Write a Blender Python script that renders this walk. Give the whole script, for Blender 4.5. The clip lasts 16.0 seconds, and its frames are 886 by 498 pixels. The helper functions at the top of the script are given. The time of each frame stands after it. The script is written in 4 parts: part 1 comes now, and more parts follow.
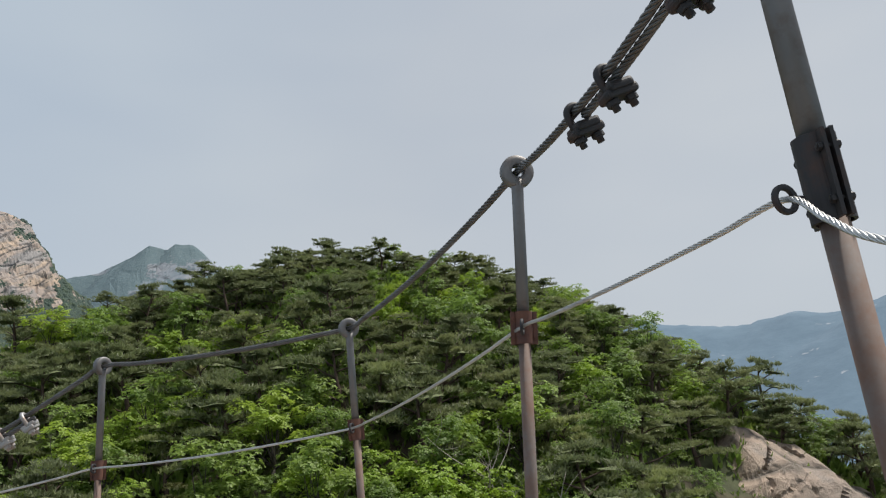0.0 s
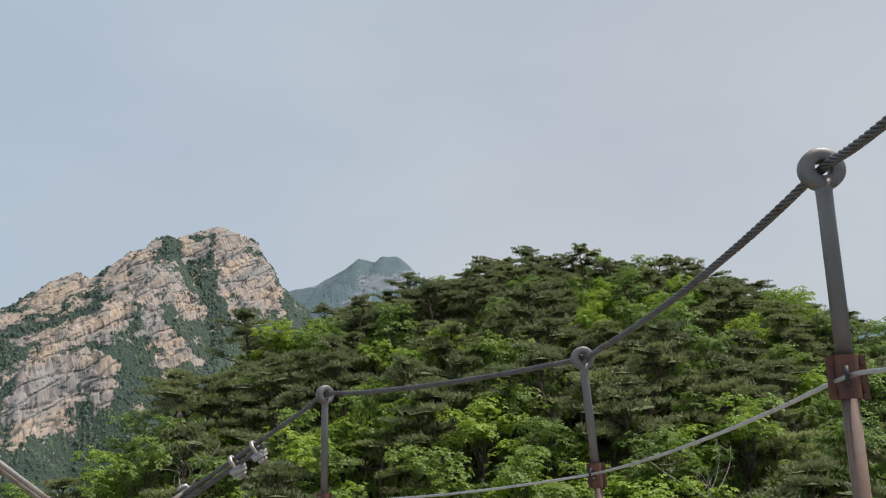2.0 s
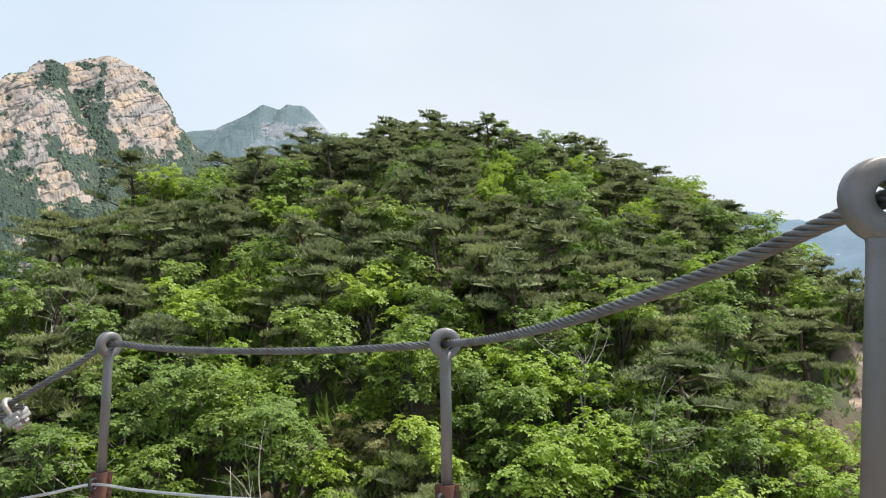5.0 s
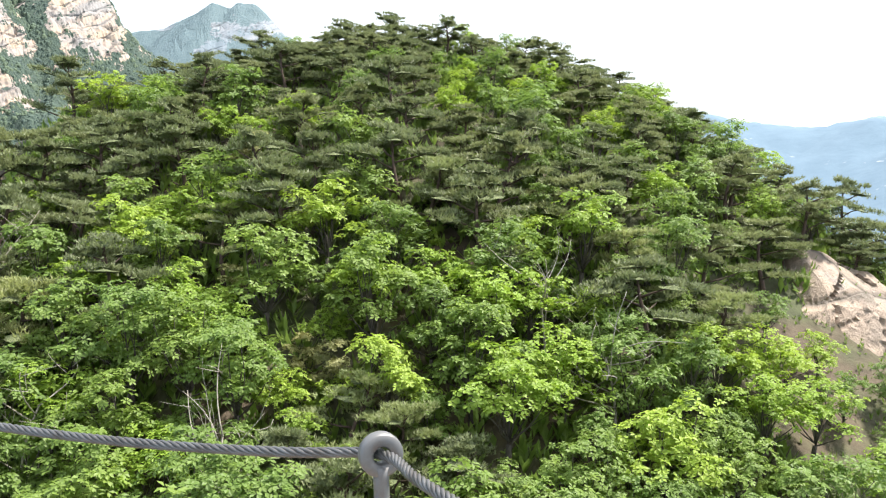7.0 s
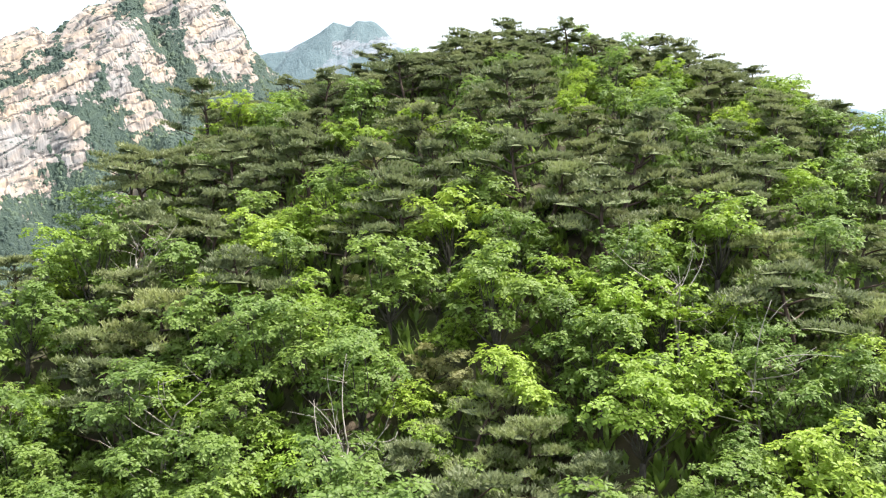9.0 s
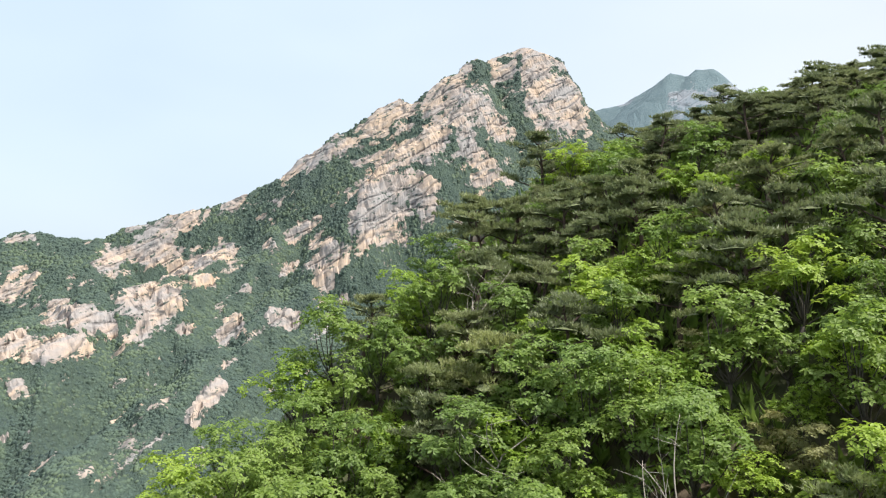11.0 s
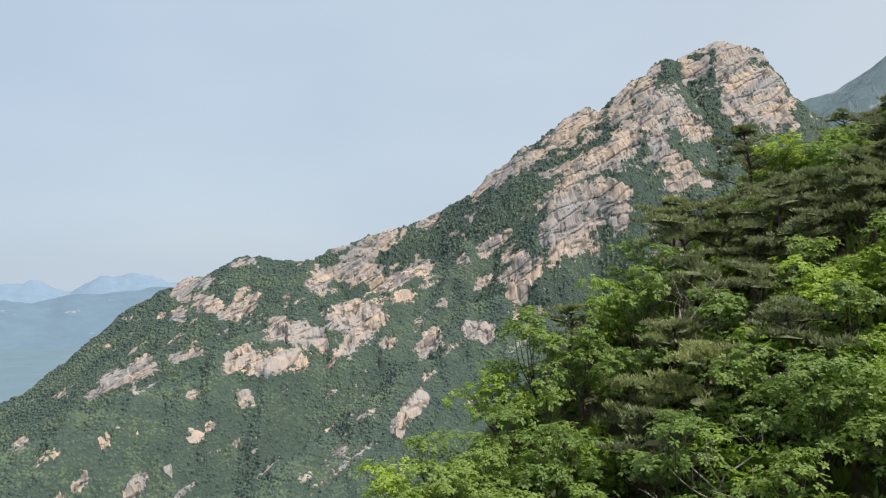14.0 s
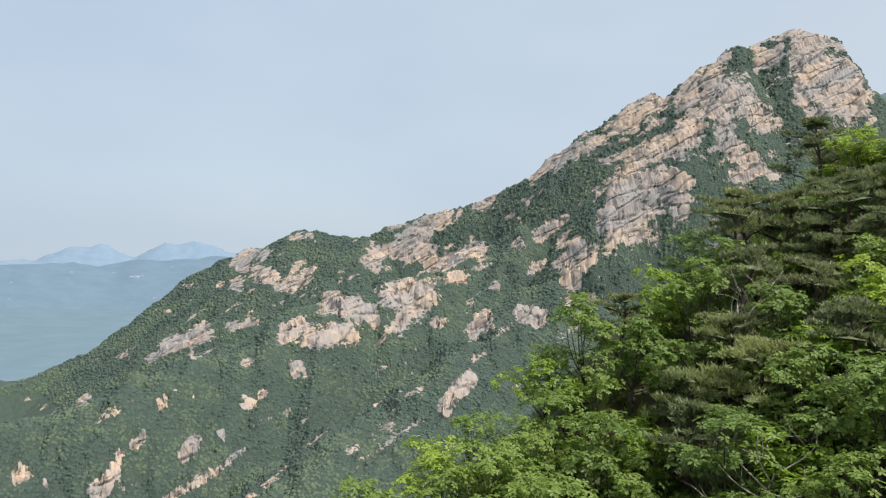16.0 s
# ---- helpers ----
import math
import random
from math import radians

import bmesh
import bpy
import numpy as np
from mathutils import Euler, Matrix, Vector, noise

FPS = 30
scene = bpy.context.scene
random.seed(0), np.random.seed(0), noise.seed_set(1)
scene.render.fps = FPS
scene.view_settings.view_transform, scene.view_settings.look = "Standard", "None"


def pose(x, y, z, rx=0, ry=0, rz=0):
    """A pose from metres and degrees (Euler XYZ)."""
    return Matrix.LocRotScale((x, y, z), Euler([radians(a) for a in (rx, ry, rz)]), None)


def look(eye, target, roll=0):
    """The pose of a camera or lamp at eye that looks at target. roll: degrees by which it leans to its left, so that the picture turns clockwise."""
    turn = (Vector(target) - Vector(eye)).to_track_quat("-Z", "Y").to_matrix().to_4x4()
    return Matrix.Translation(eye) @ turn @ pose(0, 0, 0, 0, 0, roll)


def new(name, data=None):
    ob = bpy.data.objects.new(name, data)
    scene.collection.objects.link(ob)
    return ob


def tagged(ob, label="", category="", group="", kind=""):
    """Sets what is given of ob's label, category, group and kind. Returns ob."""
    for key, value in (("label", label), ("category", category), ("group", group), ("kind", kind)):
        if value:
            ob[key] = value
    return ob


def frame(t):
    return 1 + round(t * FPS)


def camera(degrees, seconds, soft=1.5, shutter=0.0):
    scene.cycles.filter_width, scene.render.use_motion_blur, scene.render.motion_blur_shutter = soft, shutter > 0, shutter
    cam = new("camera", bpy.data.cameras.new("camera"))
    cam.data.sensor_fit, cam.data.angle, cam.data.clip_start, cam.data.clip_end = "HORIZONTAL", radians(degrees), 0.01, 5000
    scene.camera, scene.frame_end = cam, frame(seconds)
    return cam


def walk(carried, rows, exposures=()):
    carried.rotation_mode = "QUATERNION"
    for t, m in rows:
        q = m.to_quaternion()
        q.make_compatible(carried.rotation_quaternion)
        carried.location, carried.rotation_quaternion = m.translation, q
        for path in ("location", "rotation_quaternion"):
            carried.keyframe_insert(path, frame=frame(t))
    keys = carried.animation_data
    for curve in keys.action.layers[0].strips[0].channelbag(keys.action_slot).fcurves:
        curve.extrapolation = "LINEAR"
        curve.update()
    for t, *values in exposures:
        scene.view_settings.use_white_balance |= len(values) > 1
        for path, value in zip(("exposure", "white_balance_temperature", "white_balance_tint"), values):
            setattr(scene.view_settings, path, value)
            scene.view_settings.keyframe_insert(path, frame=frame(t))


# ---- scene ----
cam = camera(60.9, 16.0, soft=1.2)
PATH = [
    (0, (0.155, 0.548, 1.584), (0.374, 2.471, 2.087), -2.8),
    (0.5, (0.105, 0.625, 1.623), (0.098, 2.559, 2.131), -2.8),
    (1, (0.089, 0.667, 1.652), (-0.064, 2.591, 2.175), -2.7),
    (1.5, (0.076, 0.748, 1.677), (-0.176, 2.658, 2.214), -1.8),
    (2, (0.03, 0.88, 1.727), (-0.269, 2.784, 2.263), -0.8),
    (2.5, (0.041, 0.96, 1.784), (-0.262, 2.867, 2.306), 0.7),
    (3, (0.047, 1.061, 1.778), (-0.234, 2.978, 2.272), 1.6),
    (3.5, (0.064, 1.21, 1.87), (-0.175, 3.146, 2.313), 1.8),
    (4, (0.081, 1.361, 1.934), (-0.1, 3.317, 2.308), 1.9),
    (4.5, (0.103, 1.535, 2.03), (-0.007, 3.512, 2.31), 2.4),
    (5, (0.134, 1.658, 2.159), (0.086, 3.65, 2.332), 2.5),
    (5.2, (0.142, 1.746, 2.201), (0.115, 3.742, 2.33), 2.6),
    (7.3, (0.162, 2.379, 2.553), (0.228, 4.376, 2.475), 1.8),
    (7.5, (0.136, 2.424, 2.559), (0.187, 4.422, 2.484), 1.7),
    (8, (0.031, 2.518, 2.532), (0.022, 4.517, 2.465), 1.5),
    (8.2, (0.014, 2.601, 2.529), (-0.031, 4.599, 2.464), 1.3),
    (10.3, (-0.020, 3.486, 2.390), (-0.774, 5.338, 2.392), 1.1),
    (10.5, (-0.080, 3.558, 2.367), (-0.927, 5.370, 2.389), 1.4),
    (11, (-0.302, 3.688, 2.329), (-1.358, 5.385, 2.385), 2.4),
    (11.5, (-0.496, 3.843, 2.265), (-1.697, 5.441, 2.332), 2.3),
    (12, (-0.595, 3.902, 2.226), (-1.903, 5.412, 2.303), 1.9),
    (12.5, (-0.680, 3.928, 2.237), (-2.064, 5.369, 2.323), 1.3),
    (13, (-0.770, 3.936, 2.227), (-2.200, 5.331, 2.320), 1.2),
    (13.5, (-0.776, 3.923, 2.222), (-2.227, 5.297, 2.310), 1.0),
    (14, (-0.776, 3.910, 2.245), (-2.223, 5.289, 2.320), 0.6),
    (14.5, (-0.755, 3.893, 2.247), (-2.189, 5.286, 2.304), -0.0),
    (15, (-0.771, 3.914, 2.241), (-2.211, 5.301, 2.283), -0.2),
    (15.5, (-0.747, 3.893, 2.230), (-2.226, 5.238, 2.261), 1.1),
    (16, (-0.725, 3.852, 2.237), (-2.268, 5.125, 2.258), 3.3),
]
walk(cam, [(t, look(eye, target, roll)) for t, eye, target, roll in PATH],
     [(0.0, -0.15), (3.5, -0.15), (4.2, 0.05), (5.0, 0.5), (7.3, 1.2), (8.2, 1.2), (10.3, 1.05), (11.0, 0.6), (12.0, 0.25), (13.0, 0.12), (14.5, 0.12), (16.0, 0.15)])

# ---------------------------------------------------------------- sky and sun
SUN_EL, SUN_AZ = radians(64), radians(72)   # azimuth clockwise from +y
world = bpy.data.worlds.new("world")
scene.world = world
world.use_nodes = True
wn, wl = world.node_tree.nodes, world.node_tree.links
wn.clear()
w_out = wn.new("ShaderNodeOutputWorld")
w_bg = wn.new("ShaderNodeBackground")
w_sky = wn.new("ShaderNodeTexSky")
w_sky.sky_type = "NISHITA"
w_sky.sun_disc = False
w_sky.sun_elevation, w_sky.sun_rotation = SUN_EL, SUN_AZ
w_sky.altitude, w_sky.air_density, w_sky.dust_density, w_sky.ozone_density = 600, 1.0, 4.0, 1.0
w_mix = wn.new("ShaderNodeMix")
w_mix.data_type = "RGBA"
w_mix.inputs["Factor"].default_value = 0.86
w_coord = wn.new("ShaderNodeTexCoord")
w_map = wn.new("ShaderNodeMapping")
w_map.inputs["Scale"].default_value = (1.2, 1.2, 3.0)
w_noise = wn.new("ShaderNodeTexNoise")
w_noise.inputs["Scale"].default_value, w_noise.inputs["Detail"].default_value = 1.3, 3.0
w_ramp = wn.new("ShaderNodeValToRGB")
w_ramp.color_ramp.elements[0].position, w_ramp.color_ramp.elements[0].color = 0.3, (4.7, 5.2, 5.85, 1)
w_ramp.color_ramp.elements[1].position, w_ramp.color_ramp.elements[1].color = 0.72, (5.7, 6.05, 6.35, 1)
wl.new(w_coord.outputs["Generated"], w_map.inputs["Vector"])
wl.new(w_map.outputs["Vector"], w_noise.inputs["Vector"])
wl.new(w_noise.outputs["Fac"], w_ramp.inputs["Fac"])
wl.new(w_sky.outputs["Color"], w_mix.inputs["A"])
w_dot = wn.new("ShaderNodeVectorMath")
w_dot.operation = "DOT_PRODUCT"
w_dot.inputs[1].default_value = (-0.75, 0.25, 0.45)
wl.new(w_coord.outputs["Generated"], w_dot.inputs[0])
w_west = wn.new("ShaderNodeMapRange")
w_west.inputs["From Min"].default_value, w_west.inputs["From Max"].default_value = 0.35, 0.95
wl.new(w_dot.outputs["Value"], w_west.inputs["Value"])
w_blue = wn.new("ShaderNodeMix")
w_blue.data_type, w_blue.blend_type = "RGBA", "MULTIPLY"
w_blue.inputs["B"].default_value = (0.86, 0.97, 1.07, 1)
wl.new(w_west.outputs["Result"], w_blue.inputs["Factor"])
wl.new(w_ramp.outputs["Color"], w_blue.inputs["A"])
wl.new(w_blue.outputs["Result"], w_mix.inputs["B"])
wl.new(w_mix.outputs["Result"], w_bg.inputs["Color"])
w_bg.inputs["Strength"].default_value = 0.115
wl.new(w_bg.outputs["Background"], w_out.inputs["Surface"])

sun = new("sun", bpy.data.lights.new("sun", "SUN"))
sun.data.energy, sun.data.angle, sun.data.color = 5.0, radians(6), (1.0, 0.95, 0.87)
sun_from = Vector((math.sin(SUN_AZ) * math.cos(SUN_EL), math.cos(SUN_AZ) * math.cos(SUN_EL), math.sin(SUN_EL)))
sun.matrix_world = look(sun_from * 60, (0, 0, 0))


# ---------------------------------------------------------------- materials
class Nodes:
    """A material and short ways to add nodes to it."""

    def __init__(self, name, rough=0.8, metal=0.0):
        self.mat = bpy.data.materials.new(name)
        self.mat.use_nodes = True
        self.tree = self.mat.node_tree
        self.bsdf = self.tree.nodes["Principled BSDF"]
        self.bsdf.inputs["Roughness"].default_value = rough
        self.bsdf.inputs["Metallic"].default_value = metal
        self.out = self.tree.nodes["Material Output"]
        self.obj = self.add("ShaderNodeTexCoord").outputs["Object"]
        self.place = self.add("ShaderNodeNewGeometry").outputs["Position"]

    def add(self, kind):
        return self.tree.nodes.new(kind)

    def link(self, a, b):
        self.tree.links.new(a, b)

    def noise(self, vec, scale, detail=4.0, rough=0.6):
        n = self.add("ShaderNodeTexNoise")
        n.inputs["Scale"].default_value, n.inputs["Detail"].default_value, n.inputs["Roughness"].default_value = scale, detail, rough
        self.link(vec, n.inputs["Vector"])
        return n.outputs["Fac"]

    def cells(self, vec, scale, feature="DISTANCE_TO_EDGE"):
        n = self.add("ShaderNodeTexVoronoi")
        n.feature = feature
        n.inputs["Scale"].default_value = scale
        self.link(vec, n.inputs["Vector"])
        return n.outputs["Distance"]

    def stretch(self, vec, scale, turn=(0, 0, 0)):
        n = self.add("ShaderNodeMapping")
        n.inputs["Scale"].default_value = scale
        n.inputs["Rotation"].default_value = [radians(a) for a in turn]
        self.link(vec, n.inputs["Vector"])
        return n.outputs["Vector"]

    def warp(self, vec, scale, amount):
        n = self.add("ShaderNodeTexNoise")
        n.inputs["Scale"].default_value = scale
        self.link(vec, n.inputs["Vector"])
        m = self.add("ShaderNodeVectorMath")
        m.operation = "MULTIPLY_ADD"
        m.inputs[1].default_value = (amount, amount, amount)
        self.link(n.outputs["Color"], m.inputs[0])
        self.link(vec, m.inputs[2])
        return m.outputs["Vector"]

    def ramp(self, fac, *stops):
        n = self.add("ShaderNodeValToRGB")
        e = n.color_ramp.elements
        while len(e) < len(stops):
            e.new(0.5)
        for el, (p, c) in zip(e, stops):
            el.position = p
            el.color = (*c, 1) if len(c) == 3 else c
        self.link(fac, n.inputs["Fac"])
        return n.outputs["Color"]

    def mix(self, fac, a, b, blend="MIX"):
        n = self.add("ShaderNodeMix")
        n.data_type, n.blend_type = "RGBA", blend
        for v, key in ((fac, "Factor"), (a, "A"), (b, "B")):
            if isinstance(v, (int, float)):
                n.inputs[key].default_value = v
            elif isinstance(v, tuple):
                n.inputs[key].default_value = (*v, 1)
            else:
                self.link(v, n.inputs[key])
        return n.outputs["Result"]

    def colour(self, c):
        self.link(c, self.bsdf.inputs["Base Color"])

    def bump(self, h, strength, dist):
        n = self.add("ShaderNodeBump")
        n.inputs["Strength"].default_value, n.inputs["Distance"].default_value = strength, dist
        self.link(h, n.inputs["Height"])
        self.link(n.outputs["Normal"], self.bsdf.inputs["Normal"])


def grey(v):
    return (v, v, v)


def leaf_material(name, dark, mid, light, through_light=0.3, rough=0.55):
    n = Nodes(name, rough)
    info = n.add("ShaderNodeObjectInfo").outputs["Random"]
    isle = n.add("ShaderNodeNewGeometry").outputs["Random Per Island"]
    patch = n.noise(n.obj, 1.1, 2.0)
    a = n.ramp(patch, (0.3, dark), (0.55, mid), (0.75, light))
    b = n.ramp(info, (0.0, tuple(0.72 * v for v in mid)), (0.45, mid), (0.8, (mid[0] * 1.25, mid[1] * 1.12, mid[2])), (1.0, light))
    c = n.mix(0.5, a, b)
    d = n.mix(0.55, c, n.ramp(isle, (0.0, grey(0.6)), (0.5, grey(0.98)), (1.0, (1.0, 1.0, 0.9))), "MULTIPLY")
    n.colour(d)
    tr = n.add("ShaderNodeBsdfTranslucent")
    n.link(d, tr.inputs["Color"])
    m = n.add("ShaderNodeMixShader")
    m.inputs[0].default_value = through_light
    n.link(n.bsdf.outputs[0], m.inputs[1])
    n.link(tr.outputs[0], m.inputs[2])
    n.link(m.outputs[0], n.out.inputs["Surface"])
    return n.mat


def bark_material(name, a, b):
    n = Nodes(name, 0.9)
    v = n.stretch(n.obj, (6, 6, 1.4))
    f = n.noise(v, 5, 5)
    n.colour(n.ramp(f, (0.3, a), (0.7, b)))
    n.bump(f, 0.6, 0.02)
    return n.mat


def granite_material(name, scale=1.0):
    """Pinkish granite with joints, grey weathering and lichen; scale: feature size in metres."""
    n = Nodes(name, 0.88)
    p = n.warp(n.place, 0.35 / scale, 0.8 * scale)
    big = n.noise(n.place, 0.18 / scale, 4)
    streak = n.noise(n.stretch(n.place, (1.0, 1.0, 0.25)), 0.9 / scale, 5)
    joints = n.cells(n.stretch(p, (1.0, 1.0, 1.7), (0, 28, 20)), 0.28 / scale)
    fine = n.noise(n.place, 9.0 / scale, 6, 0.7)
    base = n.ramp(big, (0.35, (0.31, 0.25, 0.205)), (0.5, (0.41, 0.315, 0.245)), (0.68, (0.48, 0.375, 0.285)))
    base = n.mix(n.ramp(streak, (0.52, grey(0)), (0.70, grey(0.6))), base, (0.27, 0.25, 0.235))
    base = n.mix(n.ramp(joints, (0.0, grey(0.75)), (0.05, grey(0))), base, (0.11, 0.10, 0.085))
    base = n.mix(0.5, base, n.ramp(fine, (0.3, grey(0.55)), (0.7, grey(1.0))), "MULTIPLY")
    n.colour(base)
    h = n.mix(0.5, n.ramp(joints, (0.0, grey(0)), (0.08, grey(1))), n.mix(0.5, streak, fine))
    n.bump(h, 0.7, 0.5 * scale)
    return n.mat


def mountain_material(name, rock_a, rock_b, rock_grey, green_a, green_b, size, relief=1.0):
    """Cliffs and forest floor, told apart by the sheet's own 'rock' value."""
    n = Nodes(name, 0.95)
    at = n.add("ShaderNodeAttribute")
    at.attribute_name = "rock"

    def maths(op, a, b):
        m = n.add("ShaderNodeMath")
        m.operation = op
        for v, i in ((a, 0), (b, 1)):
            if isinstance(v, (int, float)):
                m.inputs[i].default_value = v
            else:
                n.link(v, m.inputs[i])
        return m.outputs[0]

    def laid(dip, long, short):
        """Coordinates along and across beds, tilted by that angle in the camera's picture plane."""
        c, s = math.cos(radians(dip)), math.sin(radians(dip))
        out = n.add("ShaderNodeCombineXYZ")
        for i, (d, k) in enumerate((((0.8 * c, 0.6 * c, s), long), ((-0.8 * s, -0.6 * s, c), short), ((-0.6, 0.8, 0.0), long))):
            dot = n.add("ShaderNodeVectorMath")
            dot.operation = "DOT_PRODUCT"
            dot.inputs[1].default_value = [v / (k * size) for v in d]
            n.link(wavy, dot.inputs[0])
            n.link(dot.outputs["Value"], out.inputs[i])
        return out.outputs[0]

    wavy = n.warp(n.place, 0.07 / size, 5.0 * size)
    edge = n.noise(n.place, 0.3 / size, 4, 0.65)
    mask = n.ramp(maths("ADD", maths("MULTIPLY", edge, 0.9), at.outputs["Fac"]), (0.94, grey(0)), (1.0, grey(1)))
    big = n.noise(laid(35, 40, 16), 1.0, 4)
    weather = n.noise(laid(40, 16, 5), 1.0, 6, 0.6)
    stain = n.noise(laid(-62, 14, 2.6), 1.0, 4, 0.6)
    beds = n.cells(laid(36, 30, 8.5), 1.0)
    splits = n.cells(laid(-58, 22, 9), 1.0)
    rock = n.ramp(big, (0.38, rock_grey), (0.49, rock_a), (0.60, rock_b))
    rock = n.mix(n.ramp(weather, (0.46, grey(0)), (0.66, grey(0.8))), rock, rock_grey)
    rock = n.mix(n.ramp(stain, (0.52, grey(0)), (0.72, grey(0.45))), rock, tuple(0.75 * v for v in rock_grey))
    dark = tuple(0.30 * v for v in rock_grey)
    worn = n.ramp(n.noise(n.place, 0.09 / size, 3, 0.7), (0.46, grey(0.0)), (0.60, grey(0.9)))
    rock = n.mix(n.mix(1.0, n.ramp(beds, (0.0, grey(1)), (0.035, grey(0.85)), (0.075, grey(0))), worn, "MULTIPLY"), rock, dark)
    rock = n.mix(n.mix(1.0, n.ramp(splits, (0.0, grey(0.8)), (0.05, grey(0))), worn, "MULTIPLY"), rock, dark)
    tufts = n.noise(laid(30, 7, 3.2), 1.0, 5, 0.7)
    rock = n.mix(n.ramp(tufts, (0.585, grey(0)), (0.615, grey(0.95))), rock, tuple(0.9 * v for v in green_a))
    rock = n.mix(0.4, rock, n.ramp(n.noise(n.place, 0.7 / size, 5, 0.7), (0.3, grey(0.7)), (0.65, grey(1))), "MULTIPLY")
    scrub = n.ramp(n.noise(n.place, 0.35 / size, 6, 0.75), (0.38, green_a), (0.62, green_b))
    n.colour(n.mix(mask, scrub, rock))
    n.bump(n.mix(mask, n.noise(n.place, 0.9 / size, 5, 0.75), n.mix(0.5, weather, n.ramp(beds, (0.0, grey(0)), (0.12, grey(1))))), 0.8 * relief, 2.2 * size)
    return n.mat


def far_material(name, a, b, pale, spots=0.62):
    n = Nodes(name, 1.0)
    f = n.noise(n.place, 0.02, 6, 0.65)
    c = n.ramp(f, (0.35, a), (0.65, b))
    s = n.noise(n.stretch(n.place, (1, 1, 2.2)), 0.012, 5, 0.7)
    n.colour(n.mix(n.ramp(s, (spots, grey(0)), (spots + 0.04, grey(0.8))), c, pale))
    n.bump(f, 0.25, 8)
    return n.mat


def steel_material(name, base, rust, amount, rough, metal):
    n = Nodes(name, rough, metal)
    f = n.noise(n.obj, 14, 6, 0.7)
    g = n.noise(n.stretch(n.obj, (1, 1, 0.25)), 30, 4)
    c = n.ramp(f, (amount - 0.14, base), (amount + 0.1, rust))
    n.colour(n.mix(0.45, c, n.ramp(g, (0.3, grey(0.6)), (0.7, grey(1.0))), "MULTIPLY"))
    n.bump(n.mix(0.5, f, g), 0.25, 0.002)
    return n.mat


LITTER = Nodes("leaf_litter_soil", 0.95)
_f = LITTER.noise(LITTER.place, 1.6, 6, 0.7)
LITTER.colour(LITTER.mix(LITTER.ramp(LITTER.noise(LITTER.place, 0.25, 3), (0.4, grey(0)), (0.6, grey(1))),
                         LITTER.ramp(_f, (0.3, (0.045, 0.05, 0.025)), (0.7, (0.10, 0.115, 0.05))),
                         LITTER.ramp(_f, (0.3, (0.07, 0.05, 0.035)), (0.7, (0.11, 0.085, 0.055)))))
LITTER.bump(_f, 0.8, 0.1)
LITTER = LITTER.mat
GRANITE = granite_material("weathered_granite", 0.5)
OUTCROP = granite_material("bare_pink_granite", 1.6)
PINE_LEAF = leaf_material("pine_needles", (0.108, 0.14, 0.066), (0.195, 0.23, 0.105), (0.315, 0.345, 0.15), 0.38)
OAK_LEAF = leaf_material("oak_leaves", (0.115, 0.20, 0.045), (0.19, 0.29, 0.06), (0.29, 0.39, 0.08), 0.47)
OLIVE_NEEDLES = leaf_material("olive_pine_needles", (0.17, 0.21, 0.08), (0.27, 0.315, 0.125), (0.38, 0.41, 0.18), 0.4)
# darker green for the filler that closes each pine spray
PINE_PAD = Nodes("pine_spray_filler", 0.85)
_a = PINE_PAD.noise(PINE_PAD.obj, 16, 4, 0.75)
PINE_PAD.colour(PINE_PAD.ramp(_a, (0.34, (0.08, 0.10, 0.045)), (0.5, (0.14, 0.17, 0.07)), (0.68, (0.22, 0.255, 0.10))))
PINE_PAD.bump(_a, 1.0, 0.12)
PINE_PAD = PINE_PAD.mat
BRIGHT_LEAF = leaf_material("young_bright_leaves", (0.19, 0.31, 0.035), (0.28, 0.41, 0.05), (0.38, 0.48, 0.08), 0.45)
PALE_LEAF = leaf_material("yellowing_leaves", (0.18, 0.21, 0.07), (0.30, 0.30, 0.11), (0.42, 0.38, 0.14), 0.35)
PINE_BARK = bark_material("pine_bark", (0.04, 0.03, 0.025), (0.12, 0.075, 0.055))
OAK_BARK = bark_material("grey_bark", (0.035, 0.03, 0.025), (0.10, 0.085, 0.07))
DEAD_BARK = bark_material("bleached_deadwood", (0.22, 0.19, 0.16), (0.42, 0.38, 0.33))
# scrub greens lean slightly to blue: thin haze put into the base colour
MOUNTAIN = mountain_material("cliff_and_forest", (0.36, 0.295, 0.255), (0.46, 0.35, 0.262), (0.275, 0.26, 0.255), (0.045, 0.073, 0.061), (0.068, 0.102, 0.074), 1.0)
# summit rock and greens shifted to blue-grey, haze painted into the colour
FAR_PEAK = mountain_material("far_cliffs_haze_tint", (0.23, 0.25, 0.28), (0.28, 0.29, 0.31), (0.17, 0.21, 0.245), (0.095, 0.145, 0.165), (0.125, 0.175, 0.19), 1.5, 0.7)
# haze put into the base colour: far ridges and valley tinted blue-grey
RIDGE_MID = far_material("far_ridge_haze_blue_green", (0.10, 0.155, 0.21), (0.118, 0.178, 0.235), (0.34, 0.36, 0.39), 0.635)
RIDGE_FAR = far_material("far_ridge_haze_blue", (0.15, 0.22, 0.30), (0.18, 0.25, 0.33), (0.26, 0.31, 0.37), 0.68)
VALLEY = far_material("valley_woods_haze_blue", (0.10, 0.158, 0.20), (0.118, 0.178, 0.22), (0.24, 0.27, 0.29), 0.72)
GALV = steel_material("galvanised_pipe", (0.21, 0.205, 0.205), (0.16, 0.13, 0.115), 0.64, 0.5, 0.55)
